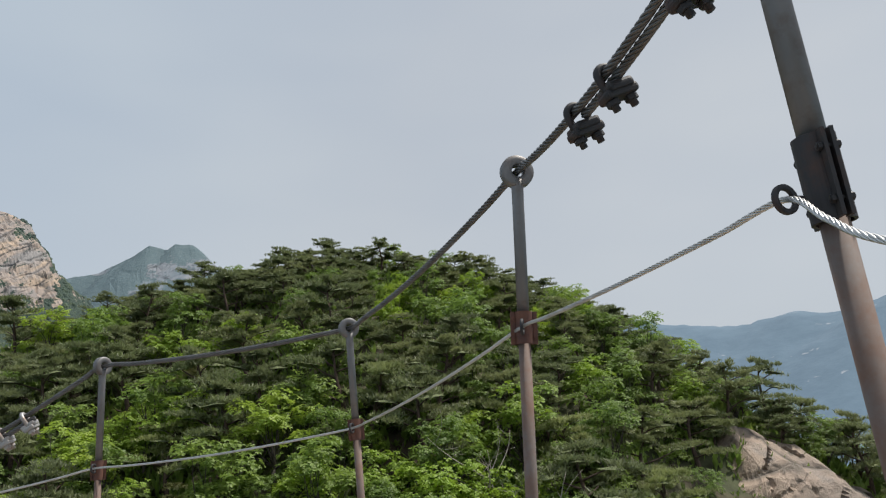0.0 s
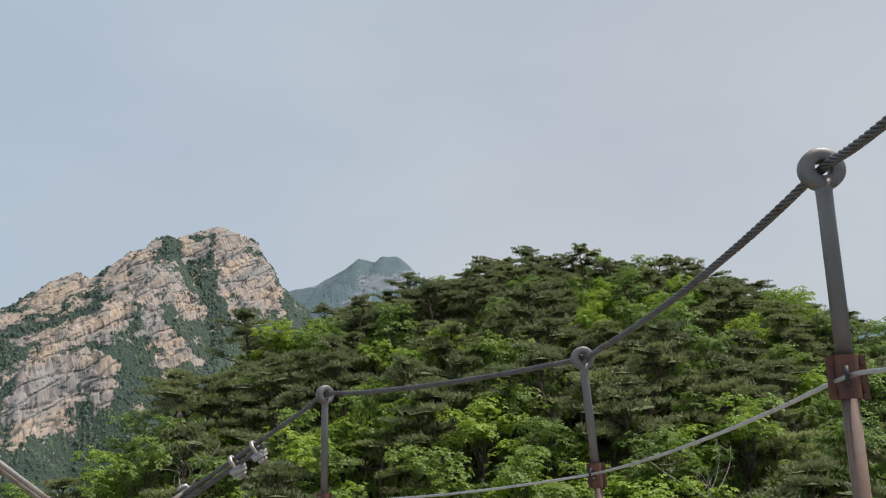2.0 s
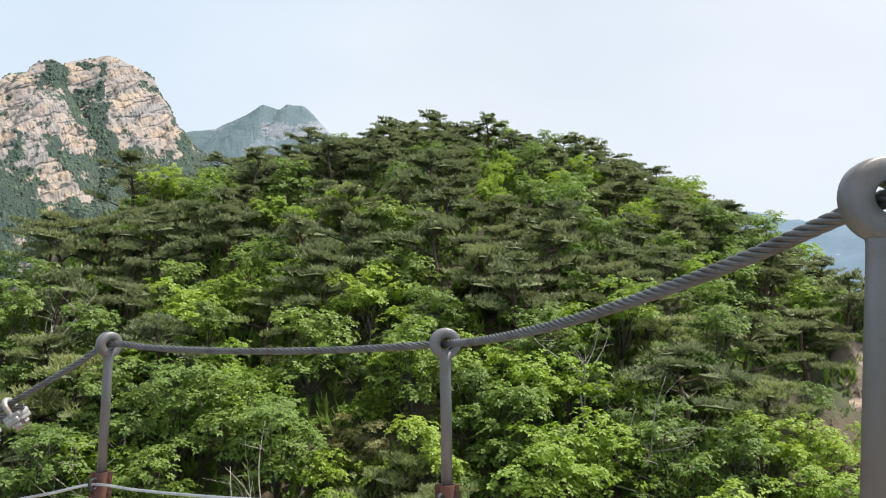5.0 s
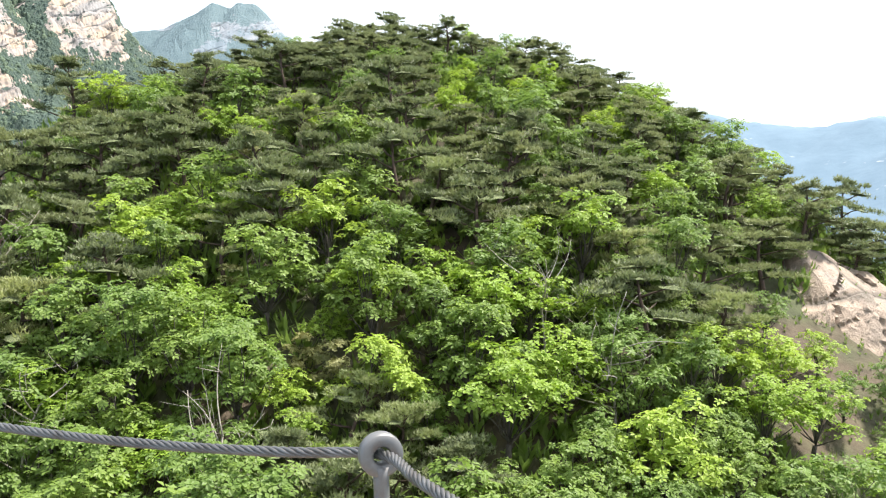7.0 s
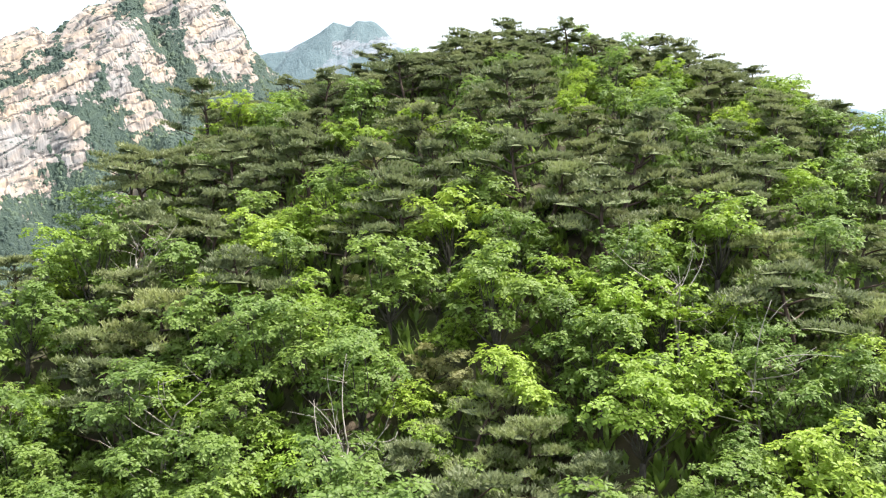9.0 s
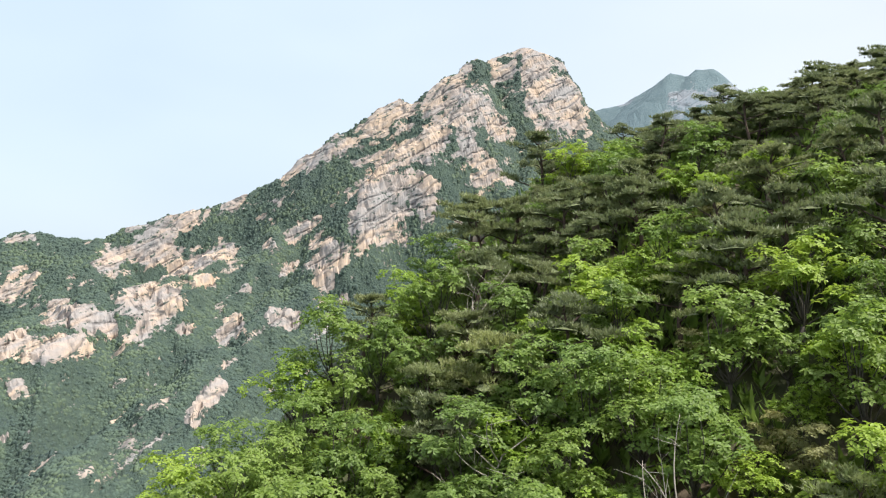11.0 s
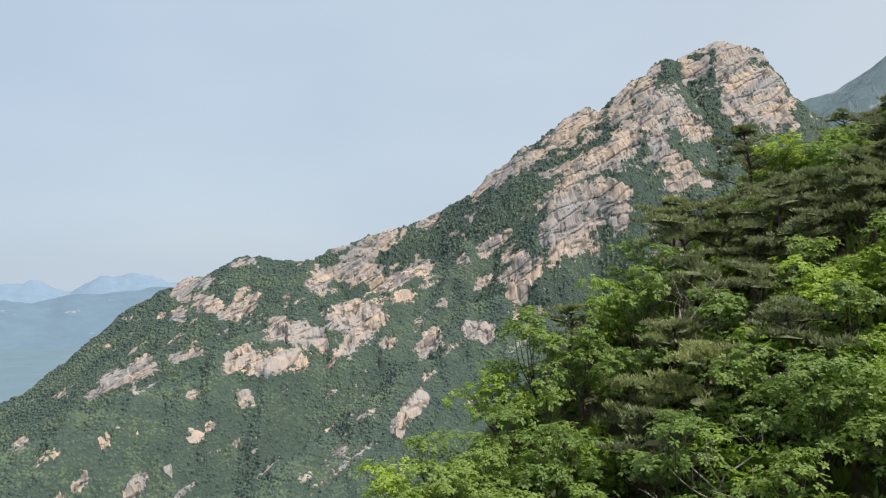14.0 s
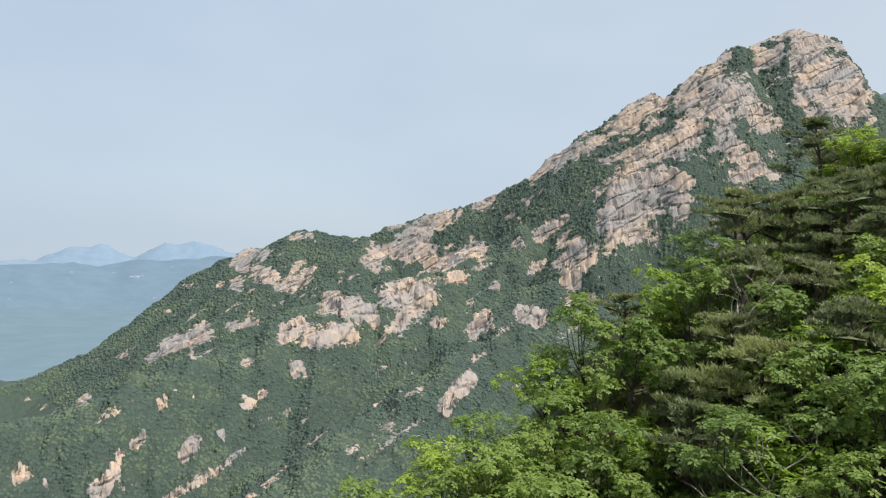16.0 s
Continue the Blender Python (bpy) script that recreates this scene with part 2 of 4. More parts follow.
RUSTY = steel_material("rust_stained_pipe", (0.20, 0.165, 0.15), (0.19, 0.115, 0.085), 0.52, 0.75, 0.2)
IRON = steel_material("dark_painted_iron", (0.045, 0.044, 0.047), (0.09, 0.05, 0.038), 0.64, 0.6, 0.4)
RUST_IRON = steel_material("rusted_iron", (0.10, 0.055, 0.05), (0.19, 0.085, 0.055), 0.5, 0.75, 0.3)
ROPE = steel_material("weathered_wire_rope", (0.175, 0.172, 0.172), (0.11, 0.095, 0.085), 0.60, 0.45, 0.65)
BRIGHT_ROPE = steel_material("bright_wire_rope", (0.62, 0.62, 0.61), (0.45, 0.43, 0.40), 0.62, 0.35, 0.8)
ZINC = steel_material("zinc_fitting", (0.45, 0.44, 0.43), (0.33, 0.22, 0.16), 0.6, 0.45, 0.6)


# ---------------------------------------------------------------- mesh helpers
def mesh_of(name, verts, faces, mats, smooth=False):
    me = bpy.data.meshes.new(name)
    me.from_pydata(verts if isinstance(verts, list) else verts.tolist(), [], faces if isinstance(faces, list) else faces.tolist())
    for m in (mats if isinstance(mats, (list, tuple)) else [mats]):
        me.materials.append(m)
    if smooth:
        me.polygons.foreach_set("use_smooth", [True] * len(me.polygons))
    me.update()
    return me


def part(name, bm, material, parent, label="", smooth=False):
    me = bpy.data.meshes.new(name)
    bm.to_mesh(me)
    bm.free()
    me.materials.append(material)
    if smooth:
        me.polygons.foreach_set("use_smooth", [True] * len(me.polygons))
    ob = new(name, me)
    ob.parent = parent
    return tagged(ob, label)


def tube(points, radii, sides=8, cap=True, closed=False):
    """Vertices and faces of a round tube along the points."""
    pts = [Vector(p) for p in points]
    n = len(pts)
    verts, faces = [], []
    up = Vector((0, 0, 1))
    ref = None
    for i, p in enumerate(pts):
        if closed:
            d = (pts[(i + 1) % n] - pts[i - 1]).normalized()
        else:
            d = (pts[min(i + 1, n - 1)] - pts[max(i - 1, 0)]).normalized()
        if ref is None:
            ref = up if abs(d.z) < 0.9 else Vector((1, 0, 0))
            ref = (ref - d * ref.dot(d)).normalized()
        else:
            ref = (ref - d * ref.dot(d)).normalized()
        side = d.cross(ref)
        r = radii[i] if isinstance(radii, (list, tuple)) else radii
        for k in range(sides):
            a = 2 * math.pi * k / sides
            verts.append(tuple(p + ref * (r * math.cos(a)) + side * (r * math.sin(a))))
    for i in range(n if closed else n - 1):
        j = (i + 1) % n
        for k in range(sides):
            l = (k + 1) % sides
            faces.append((i * sides + k, i * sides + l, j * sides + l, j * sides + k))
    if cap and not closed:
        faces.append(tuple(reversed(range(sides))))
        faces.append(tuple((n - 1) * sides + k for k in range(sides)))
    return verts, faces


def bm_of(pieces):
    """One bmesh out of several (verts, faces) pieces."""
    bm = bmesh.new()
    for verts, faces in pieces:
        vs = [bm.verts.new(v) for v in verts]
        for f in faces:
            try:
                bm.faces.new([vs[i] for i in f])
            except ValueError:
                pass
    bm.normal_update()
    return bm


def box(centre, size, bevel=0.0, m=None):
    bm = bmesh.new()
    bmesh.ops.create_cube(bm, size=1.0)
    bmesh.ops.scale(bm, vec=size, verts=bm.verts)
    if bevel:
        bmesh.ops.bevel(bm, geom=bm.edges[:], offset=bevel, segments=2, affect="EDGES", profile=0.6)
    bmesh.ops.translate(bm, vec=centre, verts=bm.verts)
    if m is not None:
        bmesh.ops.transform(bm, matrix=m, verts=bm.verts)
    return bm


def prism(radius, depth, sides, m, bevel=0.0):
    bm = bmesh.new()
    bmesh.ops.create_cone(bm, cap_ends=True, segments=sides, radius1=radius, radius2=radius, depth=depth)
    if bevel:
        rim = [e for e in bm.edges if abs(e.verts[0].co.z - e.verts[1].co.z) < 1e-6]
        bmesh.ops.bevel(bm, geom=rim, offset=bevel, segments=2, affect="EDGES", profile=0.6)
    bmesh.ops.transform(bm, matrix=m, verts=bm.verts)
    return bm


def joined(*bms):
    out = bmesh.new()
    for b in bms:
        me = bpy.data.meshes.new("tmp")
        b.to_mesh(me)
        b.free()
        out.from_mesh(me)
        bpy.data.meshes.remove(me)
    return out


def frame_to(direction, up=(0, 0, 1)):
    """A turn whose z runs along the direction."""
    z = Vector(direction).normalized()
    u = Vector(up)
    x = u.cross(z)
    if x.length < 1e-4:
        x = Vector((1, 0, 0))
    x.normalize()
    y = z.cross(x)
    return Matrix((x, y, z)).transposed().to_4x4()


def thing(name, place, label, category, group="", kind=""):
    ob = new(name)
    ob.empty_display_size = 0.1
    ob.location = place
    return tagged(ob, label, category, group, kind)


# ---------------------------------------------------------------- noise on arrays
def hash01(ix, iy, seed):
    h = (ix.astype(np.int64) * 374761393 + iy.astype(np.int64) * 668265263 + seed * 974634777) & 0xFFFFFFFF
    h = ((h ^ (h >> 13)) * 1274126177) & 0xFFFFFFFF
    h = (h ^ (h >> 16)) & 0xFFFFFFFF
    return h / 4294967295.0


def vnoise(x, y, seed):
    ix, iy = np.floor(x), np.floor(y)
    fx, fy = x - ix, y - iy
    fx, fy = fx * fx * (3 - 2 * fx), fy * fy * (3 - 2 * fy)
    a, b = hash01(ix, iy, seed), hash01(ix + 1, iy, seed)
    c, d = hash01(ix, iy + 1, seed), hash01(ix + 1, iy + 1, seed)
    return (a + (b - a) * fx) * (1 - fy) + (c + (d - c) * fx) * fy


def fbm(x, y, seed, octaves=5, gain=0.5):
    out, amp, tot = 0.0, 1.0, 0.0
    for o in range(octaves):
        out = out + amp * (vnoise(x, y, seed + o) * 2 - 1)
        tot += amp
        amp *= gain
        x, y = x * 2.03 + 17.1, y * 2.03 - 9.7
    return out / tot


def blocks(x, y, seed):
    """Random value of the nearest cell, and how near its edge lies."""
    ix, iy = np.floor(x), np.floor(y)
    d1 = np.full(x.shape, 9.0)
    d2 = np.full(x.shape, 9.0)
    val = np.zeros(x.shape)
    for ox in (-1, 0, 1):
        for oy in (-1, 0, 1):
            jx, jy = ix + ox, iy + oy
            px, py = jx + hash01(jx, jy, seed), jy + hash01(jx, jy, seed + 7)
            d = np.hypot(px - x, py - y)
            v = hash01(jx, jy, seed + 13)
            near = d < d1
            d2 = np.where(near, d1, np.minimum(d2, d))
            val = np.where(near, v, val)
            d1 = np.where(near, d, d1)
    return val, d2 - d1


# ---------------------------------------------------------------- the lie of the land
ORIGIN = (-0.4, 3.0, 2.4)    # the lookout


def polar(az, el, r):
    a = radians(az)
    return (ORIGIN[0] + r * math.sin(a), ORIGIN[1] + r * math.cos(a), ORIGIN[2] + r * math.tan(radians(el)))


def ridge(x, y, line, slope, width):
    """Height of a ridge that falls off to both sides of its crest line."""
    best = np.full(x.shape, -1e9)
    for (ax, ay, az), (bx, by, bz) in zip(line[:-1], line[1:]):
        dx, dy = bx - ax, by - ay
        u = np.clip(((x - ax) * dx + (y - ay) * dy) / (dx * dx + dy * dy), 0, 1)
        d = np.hypot(x - ax - u * dx, y - ay - u * dy)
        best = np.maximum(best, az + u * (bz - az) - slope * (np.sqrt(d * d + width * width) - width))
    return best


KNOLL = [(3, -60, -8), (1.5, -12, -1.2), (0.4, -0.6, -0.15), (0.2, 0.6, 0.1), (0.15, 1.7, 0.72), (0.1, 2.3, 1.12), (-0.1, 3.4, 1.0), (-0.9, 4.0, 0.92)]
HILL = [
    [(-19, 49, 8.4), (-12.7, 50.5, 10.0), (-9.8, 51.5, 11.5), (-2, 52, 13.4), (2, 51.8, 13.2), (5.5, 51.5, 12.4), (11, 51, 10.3), (13.3, 46, 6.9), (15.3, 42.4, 3.5), (18, 40, 1.3),
     (19.5, 37.4, -1.9), (21, 34, -4.4), (25, 27, -10)],
    [(-19, 49, 7.6), (-20, 46, 5.8), (-20.6, 38, 2.4), (-21, 33.5, -1.2), (-20.6, 30, -3.8), (-19.4, 24, -5.8), (-18, 19, -7.2), (-16.5, 14, -8.6), (-15, 10, -10.5)],
]
# crest lines fitted to the camera's view from the lookout: bearing, height angle, distance
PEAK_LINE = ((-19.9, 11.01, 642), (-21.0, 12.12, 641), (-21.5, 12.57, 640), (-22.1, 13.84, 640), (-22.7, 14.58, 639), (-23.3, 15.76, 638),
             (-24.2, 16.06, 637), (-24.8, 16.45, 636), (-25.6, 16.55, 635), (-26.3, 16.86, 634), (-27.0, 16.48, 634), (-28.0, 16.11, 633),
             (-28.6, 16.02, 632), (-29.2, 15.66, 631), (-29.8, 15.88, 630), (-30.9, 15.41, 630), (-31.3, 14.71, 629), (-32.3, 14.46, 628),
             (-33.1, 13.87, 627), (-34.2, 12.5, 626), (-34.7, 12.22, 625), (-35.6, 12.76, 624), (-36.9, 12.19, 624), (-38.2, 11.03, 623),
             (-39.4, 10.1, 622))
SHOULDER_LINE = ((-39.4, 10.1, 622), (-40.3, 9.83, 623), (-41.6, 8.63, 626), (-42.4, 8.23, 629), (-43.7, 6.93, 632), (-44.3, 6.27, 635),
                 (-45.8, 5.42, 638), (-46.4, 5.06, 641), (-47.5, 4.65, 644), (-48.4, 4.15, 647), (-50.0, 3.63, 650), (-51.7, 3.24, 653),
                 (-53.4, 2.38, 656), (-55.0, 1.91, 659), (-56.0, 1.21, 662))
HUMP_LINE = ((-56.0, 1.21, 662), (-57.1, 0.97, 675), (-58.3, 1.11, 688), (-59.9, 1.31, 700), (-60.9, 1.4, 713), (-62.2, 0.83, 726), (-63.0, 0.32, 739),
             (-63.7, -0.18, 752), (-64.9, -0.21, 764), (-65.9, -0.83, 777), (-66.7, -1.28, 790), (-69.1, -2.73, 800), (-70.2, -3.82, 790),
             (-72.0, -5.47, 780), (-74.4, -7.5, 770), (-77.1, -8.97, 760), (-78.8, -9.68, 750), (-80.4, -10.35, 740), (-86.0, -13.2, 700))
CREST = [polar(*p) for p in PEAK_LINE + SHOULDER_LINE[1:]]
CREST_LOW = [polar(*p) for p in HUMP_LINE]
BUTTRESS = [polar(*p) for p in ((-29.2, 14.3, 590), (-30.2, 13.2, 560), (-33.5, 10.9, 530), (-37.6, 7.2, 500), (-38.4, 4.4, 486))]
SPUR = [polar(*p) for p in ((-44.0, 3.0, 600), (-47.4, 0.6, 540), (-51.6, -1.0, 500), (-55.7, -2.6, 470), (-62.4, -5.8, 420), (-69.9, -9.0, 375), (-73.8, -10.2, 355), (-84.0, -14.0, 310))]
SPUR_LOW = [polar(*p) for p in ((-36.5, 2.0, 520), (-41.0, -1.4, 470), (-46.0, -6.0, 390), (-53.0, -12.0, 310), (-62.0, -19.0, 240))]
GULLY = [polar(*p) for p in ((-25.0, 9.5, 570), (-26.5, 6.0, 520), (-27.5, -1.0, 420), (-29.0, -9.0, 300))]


def near_land(x, y):
    h = ridge(x, y, KNOLL, 1.0, 1.6)
    for line in HILL:
        h = np.maximum(h, ridge(x, y, line, 0.71, 2.5))
    h = h - 1.3 * np.clip(-22.2 - x, 0, 60)
    return h + 0.35 * fbm(x * 0.3, y * 0.3, 11) * np.clip((np.hypot(x, y - 2) - 4) / 6, 0, 1)


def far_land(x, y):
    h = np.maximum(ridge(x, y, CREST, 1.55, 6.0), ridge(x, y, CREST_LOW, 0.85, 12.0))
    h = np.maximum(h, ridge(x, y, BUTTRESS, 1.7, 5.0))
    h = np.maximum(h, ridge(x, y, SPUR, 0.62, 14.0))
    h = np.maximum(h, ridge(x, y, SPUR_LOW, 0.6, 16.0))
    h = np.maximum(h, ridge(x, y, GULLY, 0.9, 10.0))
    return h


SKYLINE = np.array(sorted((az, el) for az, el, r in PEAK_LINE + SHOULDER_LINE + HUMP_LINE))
# bare rock and green bands fitted to the camera's view: from bearing and height angle to bearing and height angle, half
# width, all in degrees
PEAK_ROCK = ((-25.2, 15.2, -23.3, 11.8, 1.62), (-23.1, 13.9, -21.8, 11.1, 0.93), (-28.6, 15.9, -28, 14.6, 0.62), (-26.2, 16.6, -24.1, 15.8, 0.43),
             (-30.2, 13.1, -27.7, 10.4, 0.73), (-30.7, 15.1, -31.4, 13.1, 0.77), (-32.7, 13.6, -33, 12.1, 0.7), (-31, 11.9, -36, 8.4, 1.08),
             (-32.7, 10, -37.4, 6.3, 1.62), (-34.7, 6.5, -37.4, 3.3, 1.39), (-30.6, 10.2, -28.9, 7.5, 0.93), (-28.5, 7.6, -27.1, 7, 0.43),
             (-33.2, 6.5, -33, 4.2, 0.77))
CREST_ROCK = ((-35.6, 12.1, -37.7, 10.4, 0.97), (-39.4, 9.2, -42.4, 7.8, 0.5), (-43.3, 7.2, -44.1, 6.4, 0.31), (-46.9, 4.9, -47.9, 3.9, 0.58),
              (-50, 3, -53.4, 1.8, 0.77), (-52.1, 0.8, -55.3, -0.1, 0.85), (-47.8, 0.7, -50.8, -0.7, 0.66), (-49.1, -1.3, -49.9, -1.5, 0.5),
              (-53.8, -3.4, -51.6, -2.8, 0.85), (-58.5, -4.1, -56.5, -4.5, 0.66), (-55.4, -4.8, -55.4, -4.8, 0.46), (-61.8, -6.2, -61, -5.7, 0.46),
              (-59.9, -6.7, -57.6, -6, 0.73), (-44.5, 4.4, -45.8, 3.8, 0.39))
PINNACLE_ROCK = ((-41.7, 3.2, -43.1, 2.1, 0.46), (-40.5, 1.3, -40.7, -0.6, 0.93), (-43, -0.1, -43.7, -0.7, 0.31), (-44.3, -3.9, -43, -4.1, 0.46),
                 (-47.7, -5.5, -47, -4.4, 0.54), (-50.6, -5, -50.5, -5, 0.43), (-39.2, -2.5, -39.2, -2.5, 0.5), (-40, -3.9, -40, -3.9, 0.46),
                 (-48, -9.4, -49.6, -11.3, 0.43), (-46.3, -2, -46.2, -2, 0.23), (-44.8, 1.2, -44.8, 1.2, 0.39))
HUMP_ROCK = ((-63.9, -0.5, -65.6, -1.1, 0.5), (-64.8, -1.5, -62.7, -2.5, 0.46), (-60.8, -1.9, -61.9, -2.7, 0.62), (-61.8, 0.8, -60.5, 1, 0.23),
             (-65.5, -3, -65.5, -3, 0.46), (-66.8, -2.9, -66.7, -2.9, 0.23), (-69.1, -3.2, -68.6, -2.9, 0.19), (-64.1, -5.5, -65.8, -6, 0.31),
             (-67.5, -6.6, -70, -7.4, 0.58), (-72.6, -8.3, -72.6, -8.3, 0.39), (-71.1, -8.2, -71.1, -8.2, 0.23), (-68.4, -8.1, -68.3, -8.1, 0.23),
             (-70.2, -4.9, -70.2, -4.9, 0.19))
LOW_ROCK = ((-69.3, -10.4, -70.3, -11.3, 0.39), (-67, -10, -67, -10.1, 0.35), (-68.1, -10.9, -68, -10.9, 0.23), (-64.5, -8.6, -64.5, -8.6, 0.31),
            (-64.3, -11.4, -64.2, -11.4, 0.43), (-63.3, -10.6, -63.3, -10.6, 0.23), (-60.9, -8.9, -60.9, -8.9, 0.39),
            (-71.2, -13.2, -71.7, -14.2, 0.39), (-67.8, -14.1, -68.3, -14.9, 0.46), (-73.1, -11.8, -73.1, -11.8, 0.35), (-66, -13.6, -66, -13.6, 0.23),
            (-61.4, -12, -61.3, -12, 0.19), (-72.7, -15.2, -74.1, -17.1, 0.46), (-78.8, -15.7, -78.7, -15.7, 0.54), (-75.1, -11.3, -75.1, -11.3, 0.35),
            (-77.2, -16.3, -77.2, -16.4, 0.31), (-73.8, -12.2, -73.8, -12.2, 0.23))
GREEN_BANDS = ((-26.6, 16.1, -26.8, 14.2, 0.42), (-26.6, 12, -25, 9.7, 0.6), (-29.4, 9.7, -26, 8.5, 0.39), (-34.1, 10.5, -38.5, 8.2, 0.35),
               (-31.5, 10.6, -31.5, 10.6, 0.39), (-34.3, 7.7, -30.1, 6.7, 0.31), (-39.6, 7.5, -42.3, 4.3, 1.08), (-29, 14.2, -27.8, 12, 0.23),
               (-44.9, 4.2, -47.5, 2.4, 0.46), (-34.7, 5, -34.6, 5, 0.23), (-28.2, 15.8, -28.2, 15.8, 0.23))
BARE = PEAK_ROCK + CREST_ROCK + PINNACLE_ROCK + HUMP_ROCK + LOW_ROCK


def strip(az, el, a0, e0, a1, e1, half):
    """Distance from a strip on the slope, in its half widths."""
    k = math.cos(radians(e0))
    dx, dy = (a1 - a0) * k, e1 - e0
    px, py = (az - a0) * k, el - e0
    u = np.clip((px * dx + py * dy) / (dx * dx + dy * dy + 1e-9), 0, 1)
    return np.hypot(px - u * dx, py - u * dy) / half


def land(x, y):
    """Height of the ground, and how much of it is bare cliff (0 to 1)."""
    x, y = np.asarray(x, float), np.asarray(y, float)
    near, far = near_land(x, y), far_land(x, y)
    r = np.hypot(x - ORIGIN[0], y - ORIGIN[1])
    wide = np.clip((r - 90) / 150, 0, 1)
    bearing = np.degrees(np.arctan2(x - ORIGIN[0], y - ORIGIN[1]))
    sky = np.interp(bearing, SKYLINE[:, 0], SKYLINE[:, 1])
    el = np.degrees(np.arctan2(far - ORIGIN[2], np.maximum(r, 1)))
    below = np.clip((sky - el) / 3.5, 0.10, 1)
    az = np.radians(bearing) * 560
    rib = 1 - np.abs(fbm(az / 46 + 0.5 * fbm(x / 60, y / 60, 29), r / 170, 33, 4))
    rough = 9 * fbm(x / 90, y / 90, 31, 5) + 4 * fbm(x / 22, y / 22, 37, 4) + 22 * (rib - 0.82)
    far = far + wide * below * rough * np.clip((far + 160) / 120, 0.2, 1)
    el = np.degrees(np.arctan2(far - ORIGIN[2], np.maximum(r, 1)))
    # cliffs
    u, v = x * 0.8 + y * 0.6, -x * 0.6 + y * 0.8
    dip, rise = 0.82 * u + 0.57 * far, -0.57 * u + 0.82 * far
    wob = 0.9 * fbm(dip / 14, rise / 6, 51, 5, 0.65) + 0.4 * fbm(u / 38, far / 30, 57, 3) + 0.45 * fbm(u / 5, far / 4, 53, 3)
    rock = np.full(x.shape, 0.17) + 0.72 * fbm(dip / 11 + 3.1, rise / 5, 59, 4) + 0.16 * np.clip((el - 6) / 8, 0, 1)
    for s in BARE:
        rock = np.maximum(rock, 1.15 - 0.58 * strip(bearing, el, *s) + 0.95 * wob)
    for s in GREEN_BANDS:
        rock = np.minimum(rock, 0.8 * strip(bearing, el, *s) - 0.12 + 0.8 * wob)
    rock = np.clip(rock, 0, 1) * wide
    # slabs: long blocks that dip across the face, with clefts between
    b1, e1 = blocks(dip / 24 + 0.4 * fbm(x / 16, y / 16, 61), rise / 11 + 0.7 * fbm(x / 34, y / 34, 67), 71)
    b2, e2 = blocks(dip / 9 + 0.3 * fbm(x / 9, y / 9, 79), rise / 4.5, 83)
    hard = np.clip(rock * 1.6 - 0.5, 0, 1)
    far = far + (0.35 + 0.65 * below) * hard * ((b1 - 0.4) * 7 - 4 * np.clip(1 - e1 * 7, 0, 1) + (b2 - 0.5) * 1.8 - 1.2 * np.clip(1 - e2 * 5, 0, 1))
    jag = 0.22 * fbm(bearing * 1.9, bearing * 0 + 5, 63, 3)
    # far heights capped by bearing so the skyline fits the camera's view
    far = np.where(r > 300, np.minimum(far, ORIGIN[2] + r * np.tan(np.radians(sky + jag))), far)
    base = -150 + 14 * fbm(x / 260, y / 260, 91)
    base = np.where(r < 300, base * np.clip(r / 300, 0.35, 1), base)
    return np.maximum(np.maximum(near, far), base), rock


def sheet(name, angles, radii, mat, height=land, label="", with_rock=False, drop=0.0):
    """A piece of ground between rings round the lookout."""
    a, r = np.meshgrid(np.radians(angles), np.asarray(radii, float), indexing="ij")
    x, y = ORIGIN[0] + r * np.sin(a), ORIGIN[1] + r * np.cos(a)
    z, rock = height(x, y)
    na, nr = a.shape
    verts = np.stack([x.ravel(), y.ravel(), z.ravel() - drop], 1)
    i = np.arange(na * nr).reshape(na, nr)
    faces = np.stack([i[:-1, :-1].ravel(), i[:-1, 1:].ravel(), i[1:, 1:].ravel(), i[1:, :-1].ravel()], 1)[:, ::-1]
    me = mesh_of(name, verts, faces, mat, not with_rock)
    if with_rock:
        at = me.attributes.new("rock", "FLOAT", "POINT")
        at.data.foreach_set("value", rock.ravel().astype(np.float32))
    ob = new(name, me)
    return tagged(ob, label, "ground", kind="structure")


sheet("ground", np.arange(-180, 180.1, 1.2), np.concatenate([np.arange(2.5, 12, 0.5), np.arange(12, 75, 0.9), [75]]), LITTER,
      label="wooded slope with brown leaf litter and low green growth")
FINE_R = np.concatenate([np.arange(75, 240, 7), np.arange(240, 480, 3.4), np.arange(480, 680, 1.7), np.arange(680, 830, 3.5), np.arange(830, 900, 12)])
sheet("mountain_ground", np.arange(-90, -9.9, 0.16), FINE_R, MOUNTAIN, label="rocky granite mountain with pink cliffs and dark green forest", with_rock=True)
# the valley floor gets its haze from a bluish base colour
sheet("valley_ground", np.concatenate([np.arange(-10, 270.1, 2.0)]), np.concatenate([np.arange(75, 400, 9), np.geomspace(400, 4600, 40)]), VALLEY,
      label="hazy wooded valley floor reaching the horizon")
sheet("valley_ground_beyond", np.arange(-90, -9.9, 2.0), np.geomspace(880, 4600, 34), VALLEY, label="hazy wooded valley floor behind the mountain")


